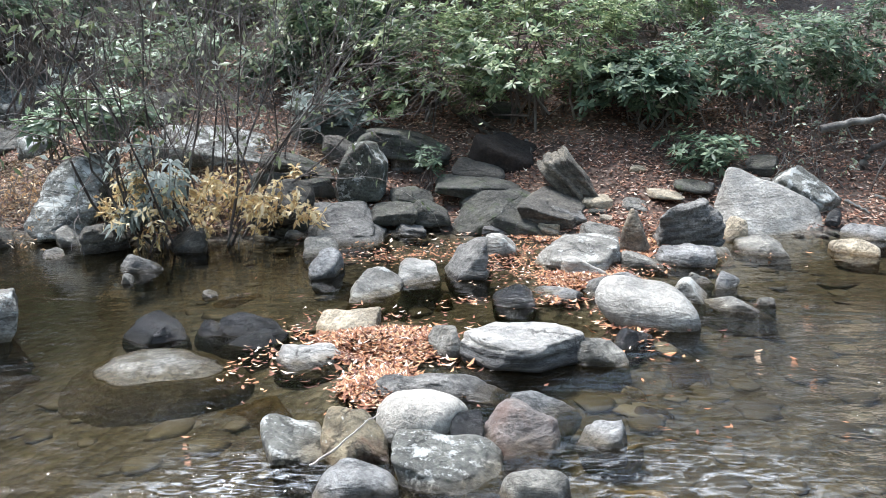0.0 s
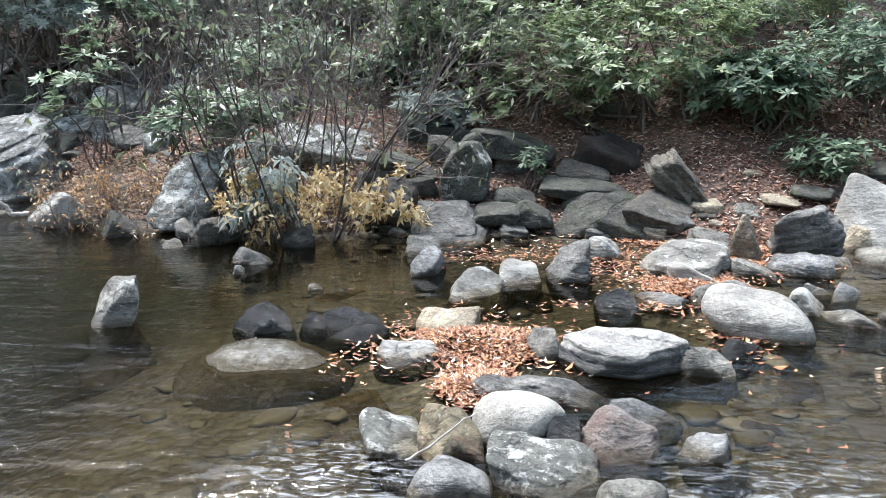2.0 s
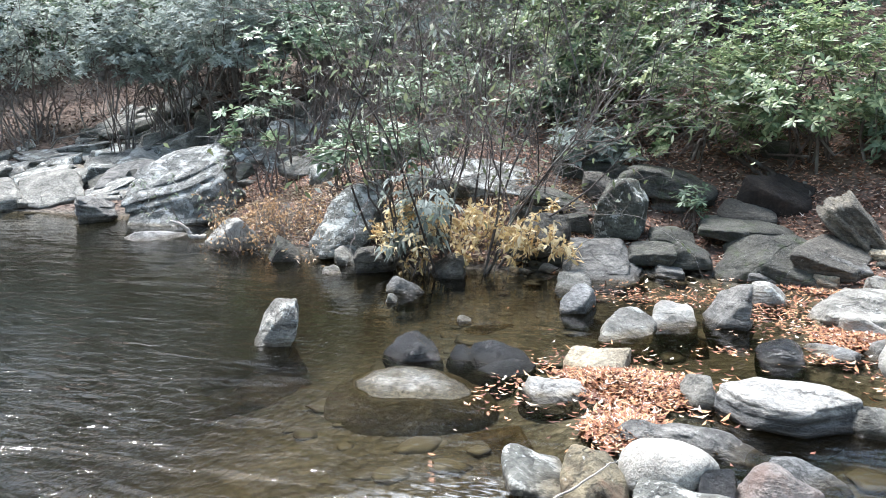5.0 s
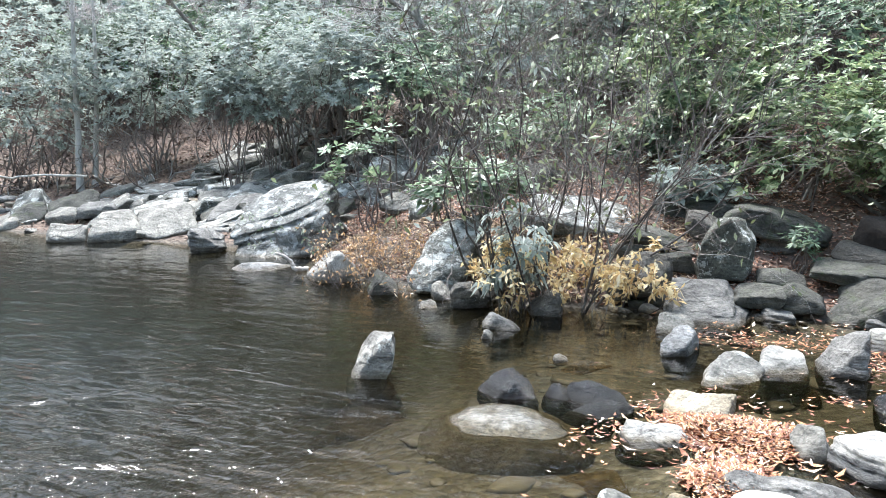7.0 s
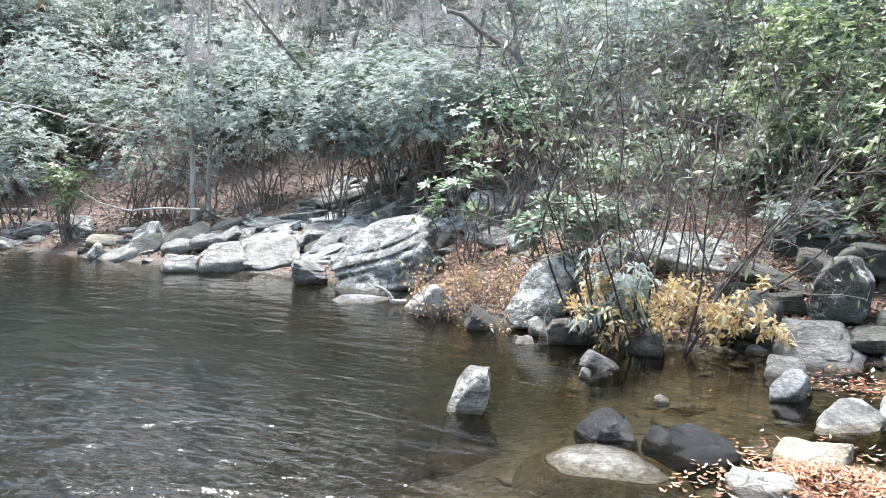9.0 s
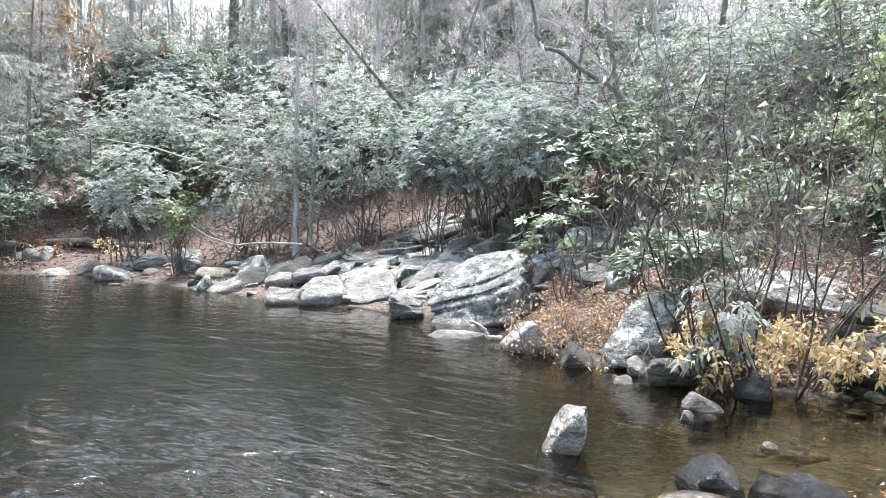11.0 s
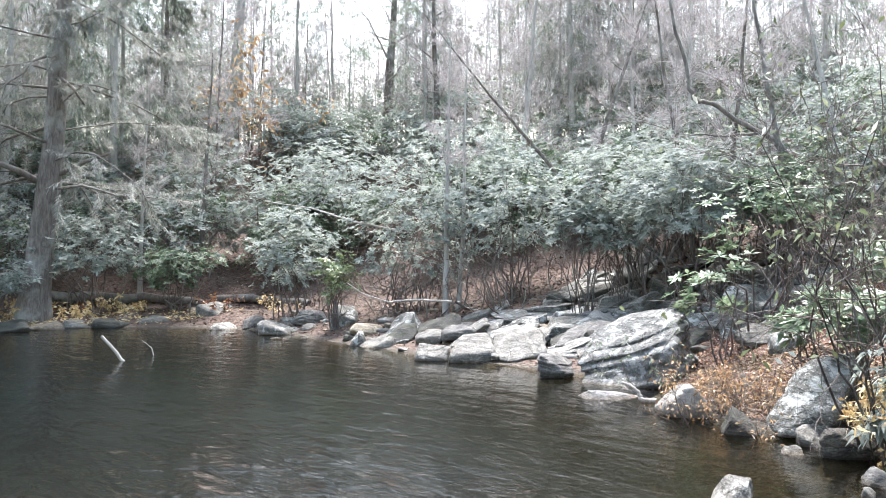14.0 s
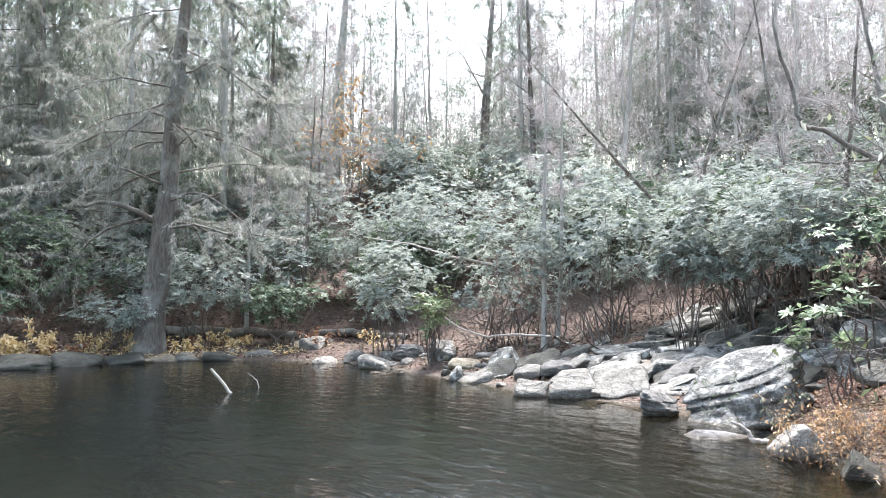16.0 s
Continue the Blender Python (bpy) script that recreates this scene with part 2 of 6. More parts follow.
ROCK = {
    "pale": rock_material("pale_stone", (0.085, 0.084, 0.078), (0.26, 0.257, 0.24), 0.25, band=0.21, patch=0.5, grain=0.5),
    "white": rock_material("whitish_stone", (0.14, 0.138, 0.13), (0.36, 0.358, 0.343), 0.3, band=0.07, veins=0.15, grain=0.35, cracks=0.25),
    "bluew": rock_material("bluish_pale_stone", (0.05, 0.054, 0.053), (0.165, 0.172, 0.167), 0.4, (0.36, 0.37, 0.355), band=0.2, patch=0.7, cracks=1.0),
    "grey": rock_material("grey_stone", (0.085, 0.084, 0.077), (0.23, 0.228, 0.21), 0.15, moss=0.15, band=0.18),
    "slate": rock_material("layered_stone", (0.05, 0.05, 0.05), (0.18, 0.18, 0.175), 0.12, band=0.42),
    "wet": rock_material("dark_wet_stone", (0.009, 0.0095, 0.0105), (0.03, 0.031, 0.033), 0.0, gloss=0.27, band=0.18),
    # mossy stone, its colour also darkened to hold the bank's canopy shade
    "moss": rock_material("shade_dark_mossy_stone", (0.023, 0.024, 0.02), (0.08, 0.08, 0.068), 0.15, moss=0.7, band=0.24),
    "bank": rock_material("brown_grey_stone", (0.032, 0.03, 0.026), (0.1, 0.094, 0.081), 0.1, moss=0.25, band=0.25),
    "mossl": rock_material("dark_lichen_stone", (0.03, 0.033, 0.027), (0.1, 0.105, 0.09), 0.3, moss=0.45, band=0.15, patch=0.3),
    "lichen": rock_material("lichen_stone", (0.05, 0.052, 0.048), (0.17, 0.175, 0.162), 0.5, (0.46, 0.47, 0.44), moss=0.25, patch=0.9),
    "lichenp": rock_material("lichen_patched_stone", (0.06, 0.064, 0.06), (0.17, 0.176, 0.163), 0.6, (0.46, 0.475, 0.44), band=0.18, patch=1.0),
    "rust": rock_material("rusty_stone", (0.09, 0.075, 0.05), (0.24, 0.21, 0.14), 0.25, stain=(0.13, 0.055, 0.024)),
    "red": rock_material("reddish_stone", (0.095, 0.088, 0.088), (0.25, 0.222, 0.21), 0.1, stain=(0.17, 0.112, 0.09), band=0.12),
    "blue": rock_material("blue_grey_stone", (0.10, 0.104, 0.108), (0.25, 0.256, 0.262), 0.1, gloss=0.55, band=0.18),
    "tan": rock_material("buff_stone", (0.2, 0.17, 0.12), (0.38, 0.34, 0.265), 0.2, band=0.18),
    "brown": rock_material("brown_stone", (0.12, 0.10, 0.075), (0.28, 0.25, 0.2), 0.1, band=0.18),
    "smooth": rock_material("smooth_grey_stone", (0.2, 0.195, 0.182), (0.39, 0.382, 0.36), 0.12, veins=0.1, grain=0.4, cracks=0.15),
    "layer": rock_material("pale_layered_stone", (0.2, 0.2, 0.197), (0.44, 0.44, 0.43), 0.1, band=0.12, grain=0.35, shade_below=0.74),
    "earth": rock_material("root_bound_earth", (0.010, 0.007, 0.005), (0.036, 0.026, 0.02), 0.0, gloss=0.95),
    "tilted": rock_material("cracked_stone", (0.05, 0.046, 0.038), (0.16, 0.148, 0.122), 0.1, band=0.48),
    "bed": rock_material("sunken_stone", (0.07, 0.06, 0.042), (0.17, 0.15, 0.105), 0.0),
    "sunk": rock_material("sunken_boulder", (0.13, 0.128, 0.118), (0.29, 0.29, 0.28), 0.3, gloss=0.16, veins=0.1, damp=0.02, algae=(0.27, 0.235, 0.165), cracks=0.3),
    "bedp": rock_material("pale_sunken_stone", (0.26, 0.24, 0.17), (0.46, 0.43, 0.34), 0.1),
}


def ground_material():
    m, nodes, links, bsdf = shader("forest_floor_and_stream_bed")
    g, z = height_of(nodes, links)
    pos = g.outputs["Position"]
    big, mid, fine = noise_at(nodes, links, 0.9, 5, 0.6, pos), noise_at(nodes, links, 7, 6, 0.7, pos), noise_at(nodes, links, 45, 4, 0.7, pos)
    cells = nodes.new("ShaderNodeTexVoronoi")
    cells.inputs["Scale"].default_value = 16
    links.new(pos, cells.inputs["Vector"])
    litter = ramp(nodes, links, mid, [(0.3, (0.045, 0.026, 0.018)), (0.5, (0.09, 0.058, 0.041)), (0.7, (0.155, 0.106, 0.078))])
    pieces = ramp(nodes, links, cells.outputs["Color"], [(0.1, 0.2), (0.9, 0.8)])
    litter = mix(nodes, links, 0.5, litter, pieces, "SOFT_LIGHT")
    litter = mix(nodes, links, ramp(nodes, links, big, [(0.5, 0.0), (0.65, 0.7)]), litter, (0.13, 0.098, 0.074))
    silt = ramp(nodes, links, mid, [(0.3, (0.03, 0.027, 0.02)), (0.52, (0.062, 0.055, 0.04)), (0.72, (0.115, 0.104, 0.08))])
    silt = mix(nodes, links, 0.6, silt, pieces, "OVERLAY")
    silt = mix(nodes, links, ramp(nodes, links, fine, [(0.45, 0.0), (0.7, 0.5)]), silt, (0.16, 0.146, 0.115))
    edge = maths(nodes, links, "MULTIPLY", mid, 0.08)
    col = mix(nodes, links, ramp(nodes, links, maths(nodes, links, "ADD", z, edge), [(0.02, 0.0), (0.11, 1.0)]), silt, litter)
    links.new(col, bsdf.inputs["Base Color"])
    bsdf.inputs["Roughness"].default_value = 0.9
    bump(nodes, links, bsdf, maths(nodes, links, "ADD", mid, cells.outputs["Distance"]), 0.8, 0.05)
    return m


def leaf_material(name, stops, gloss=0.45, through=0.0):
    m, nodes, links, bsdf = shader(name)
    g = nodes.new("ShaderNodeNewGeometry")
    col = ramp(nodes, links, g.outputs["Random Per Island"], stops)
    vein = noise_at(nodes, links, 60, 3, 0.6, g.outputs["Position"])
    col = mix(nodes, links, 0.35, col, ramp(nodes, links, vein, [(0.3, 0.3), (0.7, 0.75)]), "OVERLAY")
    links.new(col, bsdf.inputs["Base Color"])
    bsdf.inputs["Roughness"].default_value, bsdf.inputs["Specular IOR Level"].default_value = gloss, 0.32
    if through:
        t = nodes.new("ShaderNodeBsdfTranslucent")
        links.new(col, t.inputs["Color"])
        both = nodes.new("ShaderNodeMixShader")
        both.inputs["Fac"].default_value = through
        links.new(bsdf.outputs["BSDF"], both.inputs[1])
        links.new(t.outputs["BSDF"], both.inputs[2])
        links.new(both.outputs["Shader"], nodes["Material Output"].inputs["Surface"])
    return m


def bark_material(name, dark, light, scale=14, moss=0.0):
    m, nodes, links, bsdf = shader(name)
    tc = nodes.new("ShaderNodeTexCoord").outputs["Object"]
    mp = nodes.new("ShaderNodeMapping")
    mp.inputs["Scale"].default_value = (1, 1, 0.22)
    links.new(tc, mp.inputs["Vector"])
    ridge = noise_at(nodes, links, scale, 8, 0.7, mp.outputs["Vector"], 0.6)
    patch = noise_at(nodes, links, 1.6, 5, 0.6, tc)
    col = ramp(nodes, links, ridge, [(0.32, dark), (0.66, light)])
    col = mix(nodes, links, ramp(nodes, links, patch, [(0.5, 0.0), (0.62, 0.55)]), col, (0.30, 0.31, 0.28))
    if moss:
        col = mix(nodes, links, ramp(nodes, links, noise_at(nodes, links, 5, 5, 0.7, tc), [(0.62 - 0.2 * moss, 0.0), (0.75 - 0.2 * moss, 0.7)]), col, (0.05, 0.07, 0.025))
    links.new(col, bsdf.inputs["Base Color"])
    bsdf.inputs["Roughness"].default_value = 0.9
    bump(nodes, links, bsdf, ridge, 0.9, 0.03)
    return m


def water_material():
    m, nodes, links, bsdf = shader("clear_stream_water")
    nodes.remove(bsdf)
    at = nodes.new("ShaderNodeAttribute")
    at.attribute_name = "deep"
    rough = nodes.new("ShaderNodeAttribute")
    rough.attribute_name = "lively"
    g = nodes.new("ShaderNodeNewGeometry")
    mp = nodes.new("ShaderNodeMapping")
    mp.inputs["Rotation"].default_value, mp.inputs["Scale"].default_value = (0, 0, 0.5), (0.55, 1.35, 1)
    links.new(g.outputs["Position"], mp.inputs["Vector"])
    swell, chop = noise_at(nodes, links, 2.6, 2, 0.5, mp.outputs["Vector"], 0.5), noise_at(nodes, links, 11, 3, 0.55, mp.outputs["Vector"], 0.8)
    h = maths(nodes, links, "ADD", maths(nodes, links, "MULTIPLY", swell, 1.0), maths(nodes, links, "ADD", maths(nodes, links, "MULTIPLY", chop, 0.2), maths(nodes, links, "MULTIPLY", noise_at(nodes, links, 27, 2, 0.5, mp.outputs["Vector"], 0.6), 0.025)))
    h = maths(nodes, links, "MULTIPLY", h, rough.outputs["Fac"])
    b = nodes.new("ShaderNodeBump")
    b.inputs["Strength"].default_value, b.inputs["Distance"].default_value = 1.0, 0.09
    links.new(h, b.inputs["Height"])
    clear = nodes.new("ShaderNodeBsdfTransparent")
    links.new(ramp(nodes, links, at.outputs["Fac"], [(0.0, (0.92, 0.91, 0.87)), (0.06, (0.80, 0.77, 0.66)), (0.11, (0.62, 0.58, 0.46)), (0.17, (0.46, 0.425, 0.32)), (0.35, (0.27, 0.255, 0.18)), (0.7, (0.10, 0.105, 0.09)), (1.0, (0.055, 0.06, 0.053))]),
              clear.inputs["Color"])
    shine = nodes.new("ShaderNodeBsdfGlossy")
    shine.inputs["Roughness"].default_value = 0.015
    fres = nodes.new("ShaderNodeFresnel")
    fres.inputs["IOR"].default_value = 1.333
    both = nodes.new("ShaderNodeMixShader")
    links.new(b.outputs["Normal"], shine.inputs["Normal"])
    links.new(b.outputs["Normal"], fres.inputs["Normal"])
    links.new(fres.outputs["Fac"], both.inputs["Fac"])
    # fine silt hanging in the water hides the bed where it is deep
    silt = nodes.new("ShaderNodeBsdfDiffuse")
    links.new(ramp(nodes, links, at.outputs["Fac"], [(0.0, (0.036, 0.029, 0.013)), (0.35, (0.014, 0.0128, 0.007)), (0.7, (0.008, 0.009, 0.007)), (1.0, (0.004, 0.005, 0.0045))]), silt.inputs["Color"])
    body = nodes.new("ShaderNodeMixShader")
    links.new(ramp(nodes, links, at.outputs["Fac"], [(0.0, 0.0), (0.1, 0.02), (0.18, 0.04), (0.35, 0.4), (0.7, 0.8), (1.0, 0.9)]), body.inputs["Fac"])
    links.new(clear.outputs["BSDF"], body.inputs[1])
    links.new(silt.outputs["BSDF"], body.inputs[2])
    links.new(body.outputs["Shader"], both.inputs[1])
    links.new(shine.outputs["BSDF"], both.inputs[2])
    # froth where the current breaks over stones
    streak = nodes.new("ShaderNodeMapping")
    streak.inputs["Rotation"].default_value, streak.inputs["Scale"].default_value = (0, 0, -0.45), (1.3, 3.6, 1)
    links.new(g.outputs["Position"], streak.inputs["Vector"])
    torn = noise_at(nodes, links, 4.2, 5, 0.6, streak.outputs["Vector"], 2.4)
    froth = nodes.new("ShaderNodeAttribute")
    froth.attribute_name = "froth"
    foam = nodes.new("ShaderNodeBsdfDiffuse")
    foam.inputs["Color"].default_value = (0.72, 0.74, 0.75, 1)
    last = nodes.new("ShaderNodeMixShader")
    links.new(maths(nodes, links, "MULTIPLY", ramp(nodes, links, torn, [(0.5, 0.0), (0.66, 0.75)]), froth.outputs["Fac"], True), last.inputs["Fac"])
    links.new(both.outputs["Shader"], last.inputs[1])
    links.new(foam.outputs["BSDF"], last.inputs[2])
    links.new(last.outputs["Shader"], nodes["Material Output"].inputs["Surface"])
    return m


GROUND, WATER = ground_material(), water_material()
RHODO = leaf_material("rhododendron_leaf", [(0.0, (0.045, 0.076, 0.045)), (0.45, (0.09, 0.14, 0.083)), (0.8, (0.155, 0.21, 0.13)), (1.0, (0.24, 0.295, 0.18))], 0.5, 0.35)
RHODO_LIGHT = leaf_material("bright_rhododendron_leaf", [(0.0, (0.075, 0.12, 0.058)), (0.5, (0.165, 0.225, 0.105)), (1.0, (0.38, 0.42, 0.23))], 0.4, 0.35)
# dull leaves paled further: the far slope's haze is put into their colour
RHODO_HAZY = leaf_material("hazy_dull_rhododendron_leaf", [(0.0, (0.166, 0.198, 0.172)), (0.5, (0.265, 0.303, 0.266)), (1.0, (0.39, 0.428, 0.383))], 0.65, 0.45)
# needles greyed and lightened, with haze worked into the colour
NEEDLE = leaf_material("hazy_hemlock_needles", [(0.0, (0.212, 0.218, 0.188)), (0.6, (0.31, 0.318, 0.28)), (1.0, (0.4, 0.41, 0.368))], 0.6, 0.45)
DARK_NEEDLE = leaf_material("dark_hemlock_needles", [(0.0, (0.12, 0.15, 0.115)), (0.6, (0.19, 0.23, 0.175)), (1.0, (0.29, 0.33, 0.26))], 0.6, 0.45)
# twigs kept this pale so that distance haze sits in their colour
FINE_TWIG = leaf_material("haze_pale_twigs", [(0.0, (0.2, 0.178, 0.176)), (0.6, (0.36, 0.33, 0.325)), (1.0, (0.54, 0.51, 0.5))], 0.8, 0.4)
# darker copy of the litter, with the rhododendrons' shade in its colour
SHADED_LITTER = leaf_material("shaded_fallen_leaf", [(0.0, (0.03, 0.018, 0.013)), (0.35, (0.07, 0.042, 0.03)), (0.65, (0.12, 0.075, 0.054)), (0.9, (0.2, 0.14, 0.1)), (1.0, (0.33, 0.27, 0.21))], 0.75)
PEACH = leaf_material("withered_peach_leaf", [(0.0, (0.2, 0.115, 0.06)), (0.4, (0.46, 0.28, 0.135)), (0.8, (0.66, 0.45, 0.24)), (1.0, (0.8, 0.68, 0.5))], 0.6, 0.25)
YELLOW = leaf_material("yellow_autumn_leaf", [(0.0, (0.42, 0.27, 0.12)), (0.5, (0.7, 0.54, 0.27)), (1.0, (0.85, 0.74, 0.5))], 0.55, 0.3)
BUFF = leaf_material("buff_fallen_leaf", [(0.0, (0.08, 0.05, 0.028)), (0.5, (0.19, 0.128, 0.072)), (0.85, (0.33, 0.24, 0.14)), (1.0, (0.45, 0.37, 0.26))], 0.7)
LITTER = leaf_material("fallen_leaf", [(0.0, (0.065, 0.03, 0.019)), (0.3, (0.16, 0.075, 0.048)), (0.6, (0.29, 0.15, 0.095)), (0.85, (0.42, 0.27, 0.19)), (1.0, (0.58, 0.49, 0.4))], 0.75)
FRESH = leaf_material("orange_fallen_leaf", [(0.0, (0.10, 0.042, 0.028)), (0.35, (0.2, 0.08, 0.04)), (0.6, (0.37, 0.16, 0.07)), (0.8, (0.42, 0.24, 0.12)), (0.92, (0.5, 0.37, 0.25)), (1.0, (0.65, 0.57, 0.5))], 0.6)
RHODO_PALE = leaf_material("pale_rhododendron_leaf", [(0.0, (0.08, 0.13, 0.075)), (0.5, (0.16, 0.225, 0.135)), (1.0, (0.32, 0.39, 0.25))], 0.4, 0.3)
PALE_LEAF = leaf_material("pale_green_leaf", [(0.0, (0.12, 0.16, 0.09)), (0.6, (0.24, 0.28, 0.19)), (1.0, (0.48, 0.5, 0.42))], 0.5, 0.25)
OLIVE = leaf_material("olive_shrub_leaf", [(0.0, (0.10, 0.125, 0.055)), (0.5, (0.2, 0.235, 0.125)), (0.85, (0.34, 0.37, 0.25)), (1.0, (0.6, 0.62, 0.55))], 0.4, 0.3)
COBBLE = leaf_material("stream_cobble", [(0.0, (0.045, 0.04, 0.03)), (0.6, (0.085, 0.076, 0.058)), (0.92, (0.13, 0.12, 0.095)), (1.0, (0.3, 0.29, 0.25))], 0.6)
BARK = bark_material("grey_brown_bark", (0.06, 0.05, 0.042), (0.20, 0.175, 0.15))
BARK_PALE = bark_material("pale_grey_bark", (0.24, 0.225, 0.20), (0.50, 0.48, 0.44), 10)
TWIG = bark_material("twig_bark", (0.06, 0.045, 0.038), (0.19, 0.155, 0.135), 30)
DARK_TWIG = bark_material("dark_twig_bark", (0.028, 0.023, 0.02), (0.095, 0.08, 0.07), 30)
DEAD = bark_material("bleached_dead_wood", (0.33, 0.29, 0.25), (0.6, 0.56, 0.5), 20)
ROOT = bark_material("dark_root", (0.03, 0.022, 0.017), (0.10, 0.075, 0.058), 20)



# ---- ground and water ----
def spread(lo, hi, step, reach, growth=1.22):
    core = list(np.arange(lo, hi + step / 2, step))
    s, v = step, lo
    low = []
    while v > -reach:
        s *= growth
        v -= s
        low.append(v)
    s, v = step, core[-1]
    high = []
    while v < reach:
        s *= growth
        v += s
        high.append(v)
    return np.array(low[::-1] + core + high)


def sheet(name, xs, ys, height, material):
    gx, gy = np.meshgrid(xs, ys, indexing="ij")
    z = height(gx, gy)
    v = np.stack([gx, gy, z], -1).reshape(-1, 3)
    i, j = np.meshgrid(np.arange(len(xs) - 1), np.arange(len(ys) - 1), indexing="ij")
    n = len(ys)
    f = np.stack([i * n + j, (i + 1) * n + j, (i + 1) * n + j + 1, i * n + j + 1], -1).reshape(-1, 4)
    return link_mesh(name, v, f, material), gx, gy


ground, _, _ = sheet("ground", spread(-26, 6, 0.13, 900), spread(0, 16, 0.13, 900), land, GROUND)
tagged(ground, "brown leaf covered bank sloping into a silty stream bed", "ground", kind="structure")

water, gx, gy = sheet("water", np.arange(-27, 30, 0.22), np.arange(-24, 11, 0.22), lambda x, y: 0.0 * x, WATER)
deep = np.clip(-land(gx, gy), 0, 1.2) / 1.2
riffle = 1.6 * np.exp(-(((gx + 0.85) / 0.55) ** 2 + ((gy - 2.7) / 0.4) ** 2)) + np.exp(-(((gx - 1.3) / 1.3) ** 2 + ((gy - 2.7) / 0.8) ** 2)) + 0.7 * np.exp(-(((gx - 1.5) / 0.8) ** 2 + ((gy - 3.9) / 0.6) ** 2))
lively = 0.11 + 1.7 * np.exp(-(((gx + 4.1) / 2.2) ** 2 + ((gy - 2.3) / 1.5) ** 2)) + 0.17 * smooth(-2.4, -5.0, gx) * smooth(9.5, 6.0, gy) + 0.8 * np.clip(riffle, 0, 1.6) + 0.5 * smooth(0.8, 2.4, gx) * smooth(6.0, 4.6, gy) + 1.7 * smooth(1.1, 2.2, gx) * smooth(5.2, 3.8, gy)
froth = 0.5 * np.exp(-(((gx + 0.8) / 0.4) ** 2 + ((gy - 2.8) / 0.28) ** 2) ** 1.5) + 0.3 * np.exp(-(((gx - 0.95) / 0.6) ** 2 + ((gy - 2.85) / 0.3) ** 2) ** 1.5) + 0.06 * np.exp(-(((gx - 2.0) / 0.9) ** 2 + ((gy - 3.2) / 0.9) ** 2))
for key, val in (("deep", deep), ("lively", lively), ("froth", froth)):
    water.data.attributes.new(key, "FLOAT", "POINT").data.foreach_set("value", val.ravel().astype(np.float32))
tagged(water, "clear brown stream water, rippled, with dark woods mirrored in it", "water", kind="structure")

# ---- rocks ----
BALLS = {}


def ball(level):
    if level not in BALLS:
        bm = bmesh.new()
        bmesh.ops.create_icosphere(bm, subdivisions=level, radius=1)
        BALLS[level] = (np.array([v.co[:] for v in bm.verts]), np.array([[v.index for v in f.verts] for f in bm.faces]))
        bm.free()
    return BALLS[level]


